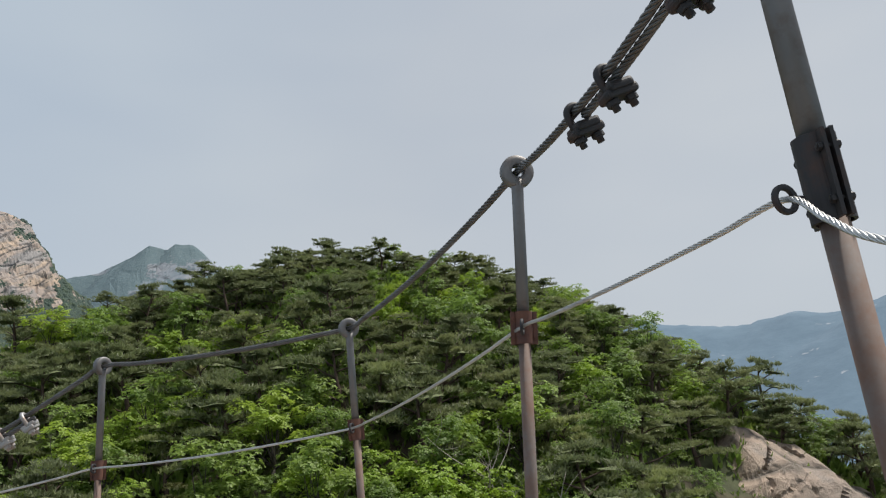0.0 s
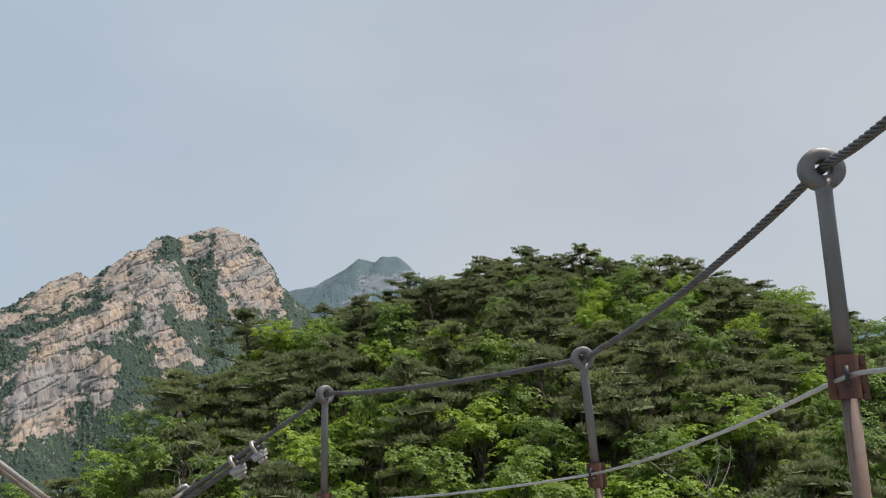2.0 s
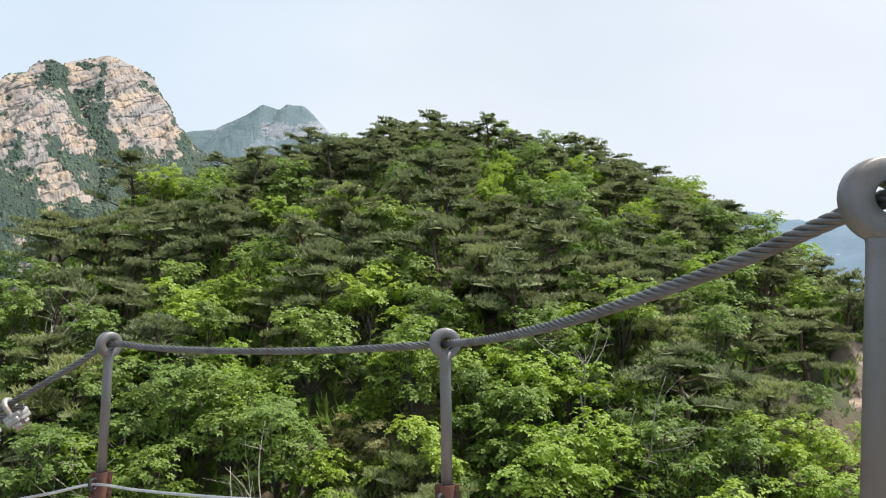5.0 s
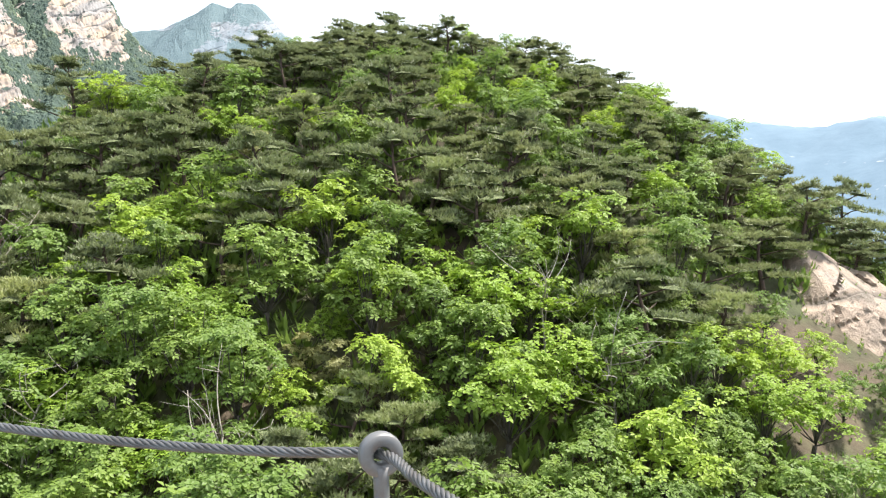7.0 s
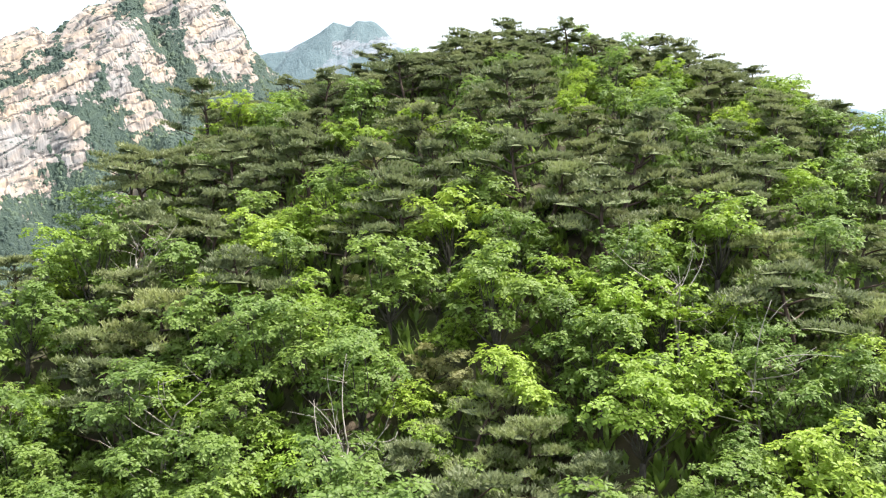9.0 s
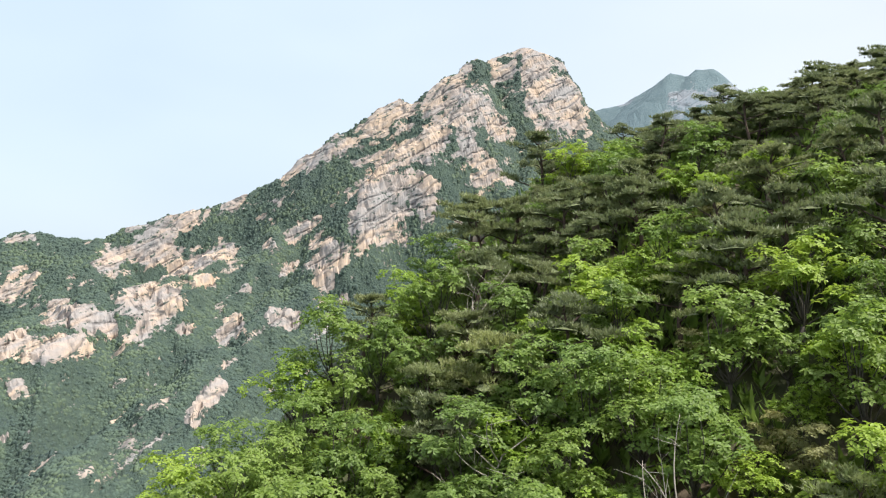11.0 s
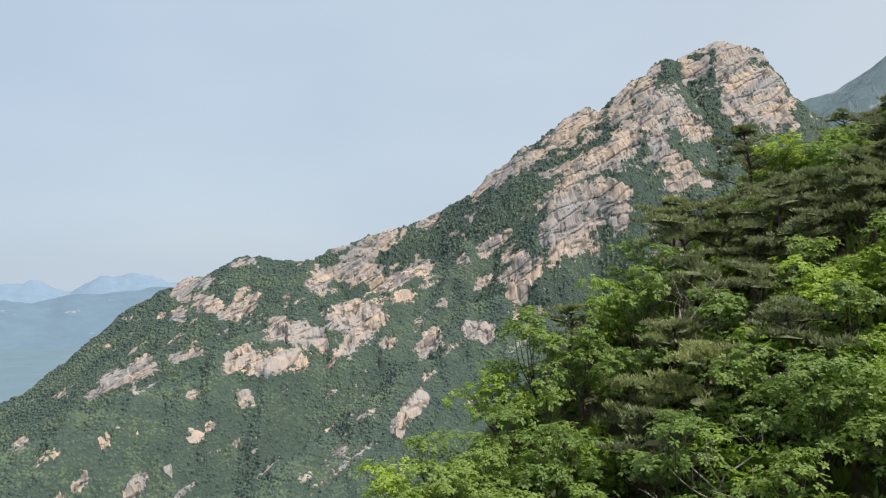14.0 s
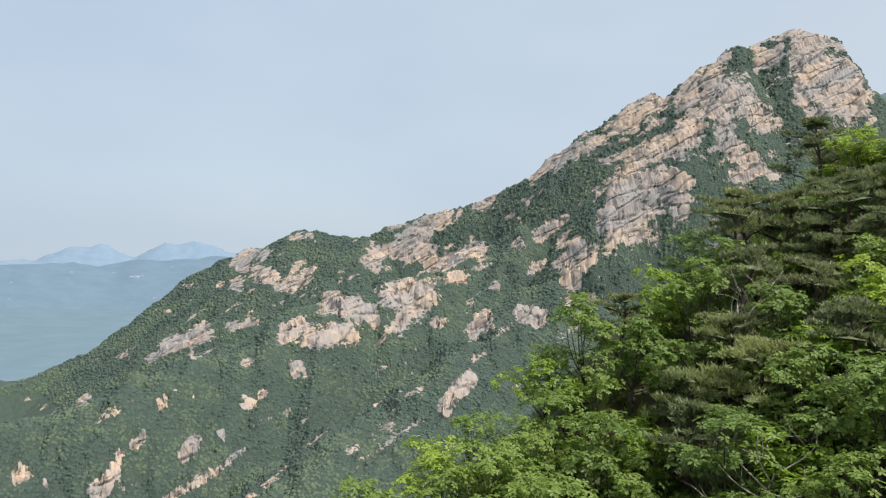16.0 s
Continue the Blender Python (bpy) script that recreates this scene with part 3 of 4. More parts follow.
def far_ridge(name, crest, slope, width, mat, rough, label, angles, radii, with_rock=False):
    line = [polar(*p) for p in crest]

    def height(x, y):
        z = ridge(x, y, line, slope, width)
        z = z + rough * fbm(x / 80, y / 80, 131, 6, 0.6) + 0.5 * rough * fbm(x / 16, y / 16, 137, 4)
        return np.maximum(z, -190), np.clip(0.38 + 1.3 * fbm(x / 40, z / 26, 141, 5), 0, 1)

    ob = sheet(name, angles, radii, mat, height, label, with_rock)
    ob["category"] = "mountain"
    return ob


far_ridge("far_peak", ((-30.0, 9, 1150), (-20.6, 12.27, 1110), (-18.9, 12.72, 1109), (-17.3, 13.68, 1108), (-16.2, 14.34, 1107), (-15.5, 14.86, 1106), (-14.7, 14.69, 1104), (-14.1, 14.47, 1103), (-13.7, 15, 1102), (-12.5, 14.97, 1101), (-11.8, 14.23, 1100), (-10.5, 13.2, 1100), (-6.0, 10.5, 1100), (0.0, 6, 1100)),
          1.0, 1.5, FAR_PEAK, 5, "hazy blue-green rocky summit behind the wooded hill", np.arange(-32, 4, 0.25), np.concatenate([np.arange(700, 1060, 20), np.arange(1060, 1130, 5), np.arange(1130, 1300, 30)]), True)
# east ridge: its hazy look is only the blue tint in RIDGE_MID
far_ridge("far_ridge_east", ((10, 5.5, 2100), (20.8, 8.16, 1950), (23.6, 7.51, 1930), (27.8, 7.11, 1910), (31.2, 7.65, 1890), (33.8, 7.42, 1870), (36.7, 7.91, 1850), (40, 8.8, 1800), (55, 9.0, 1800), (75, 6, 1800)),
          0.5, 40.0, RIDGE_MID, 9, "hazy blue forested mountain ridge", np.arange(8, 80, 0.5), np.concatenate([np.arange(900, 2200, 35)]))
# western and horizon ridges: distance haze is mixed into their blue colours
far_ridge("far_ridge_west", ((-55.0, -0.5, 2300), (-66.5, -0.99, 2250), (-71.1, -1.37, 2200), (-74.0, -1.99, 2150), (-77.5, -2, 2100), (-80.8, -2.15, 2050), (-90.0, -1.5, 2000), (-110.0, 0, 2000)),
          0.27, 60.0, RIDGE_MID, 9, "forested ridge tinted blue-green for haze, with pale spots", np.arange(-112, -52, 0.5), np.arange(1000, 2500, 35))
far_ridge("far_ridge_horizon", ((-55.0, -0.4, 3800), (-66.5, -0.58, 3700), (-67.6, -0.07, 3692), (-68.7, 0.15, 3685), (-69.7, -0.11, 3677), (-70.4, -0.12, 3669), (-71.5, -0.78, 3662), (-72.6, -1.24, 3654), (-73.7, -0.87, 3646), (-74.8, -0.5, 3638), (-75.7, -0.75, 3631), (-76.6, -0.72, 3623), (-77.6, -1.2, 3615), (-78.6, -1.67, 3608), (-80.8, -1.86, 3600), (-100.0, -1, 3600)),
          0.6, 25.0, RIDGE_FAR, 12, "jagged mountains at the horizon, tinted pale blue for haze", np.arange(-100, -50, 0.25), np.arange(3200, 4000, 40))

# forest on the mountain: thousands of small crowns
rng = np.random.default_rng(5)


def mountain_forest(count):
    a = np.radians(rng.uniform(-88, -12, count))
    r = rng.uniform(215, 830, count)
    x, y = ORIGIN[0] + r * np.sin(a), ORIGIN[1] + r * np.cos(a)
    z, rock = land(x, y)
    el = np.degrees(np.arctan2(z - ORIGIN[2], r))
    shrub = rng.random(count) < 0.10
    keep = ~((a > radians(-33)) & (el < 1)) & (r < 815) & (rock + 0.4 * (rng.random(count) - 0.5) < np.where(shrub, 0.72, 0.47)) & (z > -135)
    x, y, z, rock = x[keep], y[keep], z[keep], rock[keep]
    n = len(x)
    k = 4
    rad = rng.uniform(0.8, 2.0, n) * (0.35 + 0.65 * np.hypot(x, y) / 600) * np.where(rock > 0.5, 0.6, 1.0)
    tall = rad * rng.uniform(0.45, 0.85, n)
    ang = np.arange(k) * 2 * math.pi / k
    rings = []
    for lvl, (hr, rr) in enumerate(((-2.0, 0.85), (0.45, 0.95))):
        jit = rng.uniform(0.55, 1.35, (n, k))
        th = ang[None, :] + rng.uniform(0, 1, n)[:, None] + lvl * 0.6
        rings.append(np.stack([x[:, None] + rad[:, None] * rr * jit * np.cos(th), y[:, None] + rad[:, None] * rr * jit * np.sin(th),
                               z[:, None] - 0.4 + tall[:, None] * hr * rng.uniform(0.8, 1.2, (n, k))], 2))
    top = np.stack([x + rng.uniform(-0.5, 0.5, n), y + rng.uniform(-0.5, 0.5, n), z + tall], 1)[:, None, :]
    verts = np.concatenate(rings + [top], 1).reshape(-1, 3)
    f = []
    for i in range(k):
        j = (i + 1) % k
        f += [(i, j, k + j), (i, k + j, k + i), (k + i, k + j, 2 * k)]
    faces = (np.arange(n)[:, None, None] * (2 * k + 1) + np.array(f)[None]).reshape(-1, 3)
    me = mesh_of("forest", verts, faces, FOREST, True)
    return tagged(new("mountain_forest", me), "dense dark green forest covering the mountain slopes", "forest", kind="stuff")


FOREST = Nodes("mountain_crowns_haze_tint", 0.9)
_i = FOREST.add("ShaderNodeNewGeometry").outputs["Random Per Island"]
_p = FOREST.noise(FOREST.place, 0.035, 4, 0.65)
# bluish tone of the crowns stands in for haze
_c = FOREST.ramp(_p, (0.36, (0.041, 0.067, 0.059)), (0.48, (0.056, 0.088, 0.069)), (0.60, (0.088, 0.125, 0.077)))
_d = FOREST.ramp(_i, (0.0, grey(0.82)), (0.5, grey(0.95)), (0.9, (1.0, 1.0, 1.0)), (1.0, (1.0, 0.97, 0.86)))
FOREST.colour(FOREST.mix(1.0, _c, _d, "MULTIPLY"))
FOREST = FOREST.mat
mountain_forest(120000)


# ---------------------------------------------------------------- the rocky lookout
def height_at(x, y):
    return float(land(np.array([x]), np.array([y]))[0][0])


def knoll():
    n = 150
    xs, ys = np.meshgrid(np.linspace(-4.2, 4.2, n), np.linspace(-3.4, 7.0, n), indexing="ij")
    base = ridge(xs, ys, KNOLL, 1.0, 1.6)
    v, e = blocks(xs / 1.1 + 0.3 * fbm(xs, ys, 203), ys / 0.8, 211)
    edge = np.clip(np.maximum(np.abs(xs) / 4.2, np.abs(ys - 1.8) / 5.2) * 4 - 3, 0, 1)
    z = base + 0.10 + 0.08 * (v - 0.5) - 0.10 * np.clip(1 - e * 9, 0, 1) + 0.05 * fbm(xs * 2.5, ys * 2.5, 221) - 1.3 * edge ** 1.5
    verts = np.stack([xs.ravel(), ys.ravel(), z.ravel()], 1)
    i = np.arange(n * n).reshape(n, n)
    faces = np.stack([i[:-1, :-1].ravel(), i[1:, :-1].ravel(), i[1:, 1:].ravel(), i[:-1, 1:].ravel()], 1)
    return tagged(new("rock_ground", mesh_of("rock_ground", verts, faces, GRANITE, True)), "weathered granite top of the lookout underfoot", "rock", kind="structure")


def boulder(name, place, size, seed, mat, label, turn=0.0, detail=4, rough=0.28, category="boulder"):
    bm = bmesh.new()
    bmesh.ops.create_icosphere(bm, subdivisions=detail, radius=1.0)
    off = Vector((seed * 3.7, seed * 1.3, -seed * 2.1))
    for v in bm.verts:
        d = v.co.normalized()
        f = 1 + rough * noise.fractal(d * 1.3 + off, 1.0, 2.0, 4) + 0.5 * rough * (noise.voronoi(d * 2.2 + off)[0][0] - 0.4)
        q = d * f
        v.co = Vector((max(min(q.x, 0.86), -0.86), max(min(q.y, 0.86), -0.86), max(min(q.z, 0.8), -0.8)))
        v.co += d * (0.09 * noise.fractal(d * 4 + off, 0.8, 2.0, 5) - 0.07 * max(0.0, 0.12 - noise.voronoi(d * 4.5 + off)[0][1] + noise.voronoi(d * 4.5 + off)[0][0]) / 0.12)
    bmesh.ops.scale(bm, vec=size, verts=bm.verts)
    me = bpy.data.meshes.new(name)
    bm.to_mesh(me)
    bm.free()
    me.materials.append(mat)
    me.polygons.foreach_set("use_smooth", [True] * len(me.polygons))
    ob = new(name, me)
    ob.matrix_world = pose(*place, 0, 0, turn)
    return tagged(ob, label, category)


knoll()
boulder("boulder", (-1.62, 4.36, 0.88), (0.46, 0.36, 0.62), 3, GRANITE, "pale granite boulder beside the cable railing")


# ---------------------------------------------------------------- trees
def limb(a, b, r0, r1, bend, rnd, steps=5, sides=5):
    a, b = Vector(a), Vector(b)
    off = Vector((rnd.uniform(-1, 1), rnd.uniform(-1, 1), rnd.uniform(-0.4, 0.6))) * bend
    pts, rad = [], []
    for i in range(steps + 1):
        u = i / steps
        pts.append(a.lerp(b, u) + off * math.sin(u * math.pi))
        rad.append(r0 + (r1 - r0) * u)
    return tube(pts, rad, sides, cap=True)


def merge(pieces):
    verts, faces = [], []
    for v, f in pieces:
        o = len(verts)
        verts += v
        faces += [tuple(i + o for i in q) for q in f]
    return verts, faces


def rand_dir(rnd):
    z = rnd.uniform(-1, 1)
    a = rnd.uniform(0, 2 * math.pi)
    s = math.sqrt(1 - z * z)
    return Vector((s * math.cos(a), s * math.sin(a), z))


def pine_meshes(seed, tall, spread, pads, tufts, needles):
    """Trunk with limbs, and a wide crown of flat layered sprays of needle tufts."""
    rnd = random.Random(seed)
    lean = Vector((rnd.uniform(-0.35, 0.35), rnd.uniform(-0.35, 0.35), 0))
    spine = [Vector((0, 0, -0.3)) + (lean * u * u + Vector((0.12 * math.sin(5 * u + seed), 0.12 * math.cos(4 * u + seed), 0))) * tall * 0.4 + Vector((0, 0, u * tall)) for u in [i / 8 for i in range(9)]]
    wood = [tube(spine, [0.13 * (1 - 0.8 * i / 8) for i in range(9)], 7)]
    verts, faces, core_v, core_f = [], [], [], []
    turn = rnd.uniform(0, 6)
    for p in range(pads):
        u = 0.30 + 0.69 * (p / (pads - 1)) ** 0.68
        k = min(int(u * 8), 7)
        at = spine[k].lerp(spine[k + 1], u * 8 - k)
        turn += 2.4 + rnd.uniform(-0.5, 0.5)
        last = p == pads - 1
        reach = 0.05 if last else spread * (0.22 + 0.62 * (1 - ((u - 0.30) / 0.69) ** 1.7)) * rnd.uniform(0.6, 1.05)
        c = at + Vector((math.cos(turn) * reach, math.sin(turn) * reach, rnd.uniform(-0.05, 0.25) + 0.08 * reach))
        wood.append(limb(at - Vector((0, 0, 0.2)), c, 0.045, 0.015, 0.15, rnd, 3, 4))
        rx = spread * rnd.uniform(0.44, 0.68) * (1.06 - 0.30 * u)
        ry = rx * rnd.uniform(0.6, 0.9)
        rot = turn + rnd.uniform(-0.5, 0.5)
        cr, sr = math.cos(rot), math.sin(rot)
        tilt_x, tilt_y = rnd.uniform(-0.16, 0.22), rnd.uniform(-0.2, 0.2)
        sprays = [(rnd.uniform(0, 2 * math.pi), rnd.uniform(0.75, 1.12)) for _ in range(8)]
        # added opaque filler, coloured dark like the spray's shaded inside
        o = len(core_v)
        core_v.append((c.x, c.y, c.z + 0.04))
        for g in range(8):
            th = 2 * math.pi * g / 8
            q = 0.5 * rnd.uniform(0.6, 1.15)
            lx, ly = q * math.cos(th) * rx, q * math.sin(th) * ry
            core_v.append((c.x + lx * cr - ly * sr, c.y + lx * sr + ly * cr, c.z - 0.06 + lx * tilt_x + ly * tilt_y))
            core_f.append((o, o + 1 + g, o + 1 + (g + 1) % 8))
        for _ in range(tufts):
            th, length = rnd.choice(sprays)
            th += rnd.gauss(0, 0.24)
            q = length * rnd.random() ** 0.6
            lx, ly = q * math.cos(th) * rx, q * math.sin(th) * ry
            out = Vector((lx * cr - ly * sr, lx * sr + ly * cr, 0))
            pos = c + out + Vector((0, 0, 0.10 * (1 - q * q) + rnd.uniform(-0.08, 0.06) + lx * tilt_x + ly * tilt_y))
            axis = (out.normalized() * (0.35 + 0.6 * q) if out.length > 0 else Vector((0, 0, 0))) + Vector((0, 0, 0.7))
            spin = rnd.uniform(0, 6.28)
            for j in range(needles):
                a = spin + j * 6.28 / needles + rnd.uniform(-0.4, 0.4)
                d = (Vector((math.cos(a), math.sin(a), rnd.uniform(0.0, 0.7))) + axis).normalized()
                side = d.cross(Vector((0, 0, 1)) + rand_dir(rnd) * 0.5).normalized() * rnd.uniform(0.02, 0.034)
                o = len(verts)
                base = pos + rand_dir(rnd) * 0.05
                verts += [tuple(base - side), tuple(base + side), tuple(base + d * rnd.uniform(0.12, 0.25))]
                faces.append((o, o + 1, o + 2))
    return merge(wood), (verts, faces), (core_v, core_f)


def leafy_meshes(seed, tall, spread, lobes, sprays, leaves, size):
    """Several stems and a crown of leafy lobes with gaps between."""
    rnd = random.Random(seed)
    wood, verts, faces = [], [], []
    fork = Vector((0, 0, tall * 0.22))
    wood.append(tube([(0, 0, -0.3), (0.03, 0.02, tall * 0.1), tuple(fork)], [0.12, 0.10, 0.085], 7))
    for l in range(lobes):
        u = (l + 0.5) / lobes
        th = l * 2.4 + rnd.uniform(-0.4, 0.4)
        hgt = tall * (0.26 + 0.62 * rnd.random() * (1 - 0.3 * u) + 0.08)
        reach = spread * math.sqrt(u) * rnd.uniform(0.7, 1.05) * (1.15 - 0.5 * hgt / tall)
        c = Vector((math.cos(th) * reach, math.sin(th) * reach, hgt))
        wood.append(limb(fork * rnd.uniform(0.8, 1.2), c, 0.032, 0.008, 0.2, rnd, 5, 4))
        rad = spread * rnd.uniform(0.36, 0.52)
        for _ in range(sprays):
            d = rand_dir(rnd)
            if d.z < -0.25:
                d.z = -d.z
            d.z = d.z * 0.9 + 0.12
            pos = c + Vector((d.x, d.y, d.z * 0.72)) * rad * rnd.uniform(0.55, 1.08)
            up = (d * 0.6 + Vector((0, 0, 0.8)) + rand_dir(rnd) * 0.35).normalized()
            x = up.orthogonal().normalized()
            y = up.cross(x)
            start = rnd.uniform(0, 6)
            for j in range(leaves):
                a = start + j * 2 * math.pi / leaves + rnd.uniform(-0.3, 0.3)
                out = x * math.cos(a) + y * math.sin(a)
                droop = rnd.uniform(-0.45, 0.35)
                tip_dir = (out + up * droop).normalized()
                w = tip_dir.cross(up).normalized() * size * rnd.uniform(0.26, 0.36)
                ln = size * rnd.uniform(0.75, 1.15)
                b = pos + out * 0.02
                m = b + tip_dir * ln * 0.55
                o = len(verts)
                verts += [tuple(b), tuple(m + w), tuple(b + tip_dir * ln - up * 0.02), tuple(m - w + up * 0.012)]
                faces += [(o, o + 1, o + 2), (o, o + 2, o + 3)]
    return merge(wood), (verts, faces)


def tree_maker(name, wood, crown, bark, leaf, label, category, group, core=None):
    tw = mesh_of(name + "_wood", *wood, bark, True)
    tc = mesh_of(name + "_leaves", *crown, leaf)
    parts = [("trunk", tw), ("crown", tc)]
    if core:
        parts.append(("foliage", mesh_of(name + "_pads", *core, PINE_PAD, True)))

    def make(m):
        ob = new(name)
        tagged(ob, label, category, group)
        ob.matrix_basis = m
        for child, me in parts:
            c = new(child, me)
            c.parent = ob
        return ob

    return make


def pine_maker(i):
    wood, needles, pads = pine_meshes(10 + i, 3.5 + 0.25 * (i % 3), 2.0 + 0.1 * i, 10, 92, 5)
    return tree_maker("pine_tree", wood, needles, PINE_BARK, PINE_LEAF, "dark green pine with flat layered crown on the hillside", "pine tree", "pines on the hill", pads)


PINES = [pine_maker(i) for i in range(5)]
_w, _n, _p = pine_meshes(31, 3.4, 2.1, 10, 92, 5)
OLIVE_PINES = [tree_maker("pine_tree", _w, _n, PINE_BARK, OLIVE_NEEDLES, "pale olive-green pine with feathery flat sprays", "pine tree", "pines on the hill", _p)]
OAKS = [tree_maker("broadleaf_tree", *leafy_meshes(40 + i, 4.2, 1.55, 14, 28, 6, 0.16), OAK_BARK, OAK_LEAF,
                   "leafy green oak with dense rounded crown on the slope", "broadleaf tree", "broadleaf trees on the hill") for i in range(4)]
BRIGHT = [tree_maker("broadleaf_tree", *leafy_meshes(60 + i, 3.8, 1.6, 14, 27, 6, 0.16), OAK_BARK, BRIGHT_LEAF,
                     "fresh bright green broadleaf tree among darker pines", "broadleaf tree", "bright broadleaf trees on the hill") for i in range(3)]
FAR_OAKS = [tree_maker("broadleaf_tree", *leafy_meshes(80 + i, 4.0, 1.6, 12, 22, 5, 0.20), OAK_BARK, OAK_LEAF,
                       "leafy green broadleaf tree high on the hill", "broadleaf tree", "broadleaf trees on the hill") for i in range(2)]
PALE = [tree_maker("broadleaf_tree", *leafy_meshes(95, 3.4, 1.1, 11, 36, 6, 0.14), OAK_BARK, PALE_LEAF,
                   "small tree with pale yellowing leaves between pines", "broadleaf tree", "yellowing trees on the hill")]

ROCK_FACE = (20.5, 32.5)      # bare slab on the hill's flank
planted = []


def plant(makers, x, y, size, rnd, tall=1.0):
    z = height_at(x, y) - 0.05
    m = pose(x, y, z, rnd.uniform(-4, 4), rnd.uniform(-4, 4), rnd.uniform(0, 360)) @ Matrix.Diagonal((size, size, size * tall, 1))
    rnd.choice(makers)(m)
    planted.append((x, y, size))


def free(x, y, gap):
    return all((x - a) ** 2 + (y - b) ** 2 > gap * gap for a, b, s in planted)


def before_bright(x, y):
    """Whether a tree at the spot would hide a bright crown from the camera."""
    return any(abs(x - a * y / b) < 1.1 and 0.5 < b - y < 3.2 for a, b, s in BRIGHT_TREES)


tree_rnd = random.Random(77)
# trees that stand out on the slope, then the wood between them
PALE_TREES = ((-7.5, 36.8, 0.9), (-6.6, 29.4, 0.6), (-2.3, 26, 0.7), (-3.5, 26.6, 0.6))
BRIGHT_TREES = ((-10.9, 31.5, 1.1), (-3.2, 30.8, 1.1), (-9.9, 33.2, 0.8), (2.2, 42.7, 0.7), (4.1, 27.9, 0.9), (4.8, 25.3, 1), (2.9, 23.9, 1.1),
                (-1.7, 28.9, 0.9), (-6.6, 27.3, 0.9), (-16.8, 43.8, 1.1), (-14.2, 44.3, 0.9), (-9.7, 40.1, 0.8), (-1.9, 28.5, 0.8), (6.4, 28.4, 0.7),
                (-10.5, 24.6, 0.9), (-0.7, 25.1, 1), (12.3, 27.4, 0.9), (-9.6, 36.2, 0.5), (13, 25.8, 0.8), (5.5, 42.5, 0.8))
OAK_TREES = ((11.9, 43.1, 1.1), (13.3, 40.8, 1), (3.4, 28.7, 1.1), (10.4, 33.3, 0.9), (7.3, 30.8, 0.9), (-8.6, 26, 1.1), (-3.5, 30.4, 1),
             (6.8, 25.1, 1), (-5.1, 24.8, 1), (2, 25.5, 1), (-2.4, 26.4, 1), (0.7, 27, 0.9), (-11.8, 24.2, 1.1), (10.5, 28, 0.9))
LAYERED_PINES = ((-10.6, 28.7, 1.1), (-5.9, 29.6, 1.2), (-6.7, 29.8, 1), (1.1, 32.6, 1.3), (-0.7, 34.1, 1.1),
                 (3.5, 34.1, 1.1), (2.4, 31.8, 1.1), (6.3, 32.6, 1.1), (11.6, 31.8, 0.95), (11.6, 30.0, 0.7), (8.1, 28.4, 1.1), (-3.4, 22.6, 0.7),
                 (7.5, 29.3, 0.9), (-17.2, 37.7, 1.2), (-18.4, 36, 1.2), (-14.2, 37.4, 1.1), (-7.4, 44.5, 1), (-10.8, 37.4, 1.1),
                 (-16.3, 32.7, 1.1), (-13.5, 32.5, 1))
OLIVE_TREES = ((-13.5, 28.3, 1.1), (-14.8, 27.2, 1.0), (-1.6, 24.1, 0.85), (-0.2, 23.5, 0.8), (10.7, 28.6, 0.9), (0.6, 33.4, 1.0), (8.3, 31.0, 0.9), (-7.2, 31.2, 0.9))
for makers, spots in ((OLIVE_PINES, OLIVE_TREES), (PALE, PALE_TREES), (BRIGHT, BRIGHT_TREES), (OAKS, OAK_TREES), (PINES, LAYERED_PINES)):
    for x, y, size in spots:
        if free(x, y, 1.1):
            plant(makers, x, y, size, tree_rnd)
tries = 0
while len(planted) < 720 and tries < 16000:
    tries += 1
    x, y = tree_rnd.uniform(-22.5, 32), tree_rnd.uniform(11, 57)
    if x < -20.4 + 0.06 * (24 - y) or (y > 38 and x < -0.455 * (y - 2.5)) or (y > 40 and x > 19.5):
        continue
    if ((x - ROCK_FACE[0]) / 5.6) ** 2 + ((y - ROCK_FACE[1]) / 3.8) ** 2 < 1:
        continue
    # pines hold the upper slopes, broadleaf trees the hollow below
    low = y + 0.16 * abs(x) + 4 * noise.noise(Vector((x * 0.12, y * 0.12, 3.0)))
    chance = min(max((30.5 - low) / 7 + 0.5, 0.19), 0.9)
    size = tree_rnd.uniform(0.78, 1.15)
    leafy = tree_rnd.random() < chance
    if 11.5 < x < 24 and 24 < y < 33.5:
        size *= 0.55
        leafy = leafy or tree_rnd.random() < 0.7
    if y > 45:
        size *= 0.72
        leafy = leafy and tree_rnd.random() < 0.6
    if not free(x, y, 1.65 if leafy else (1.3 if y > 45 else 2.0)):
        continue
    if not leafy and before_bright(x, y):
        continue
    if leafy:
        if y < 32:
            plant(BRIGHT if tree_rnd.random() < 0.32 else OAKS, x, y, size, tree_rnd)
        else:
            plant(BRIGHT if tree_rnd.random() < 0.25 else FAR_OAKS, x, y, size * 0.9, tree_rnd)
    else:
        plant(PINES, x, y, size, tree_rnd, tree_rnd.uniform(0.72, 0.85) if y > 45 else tree_rnd.uniform(0.85, 1.1))

# young growth fills the hollow
tries = 0
while tries < 2200:
    tries += 1
    x, y = tree_rnd.uniform(-19, 17), tree_rnd.uniform(18, 36)
    if free(x, y, 1.28) and not (x > 12 and y > 27):
        plant(BRIGHT if tree_rnd.random() < 0.4 else OAKS, x, y, tree_rnd.uniform(0.5, 0.68), tree_rnd)

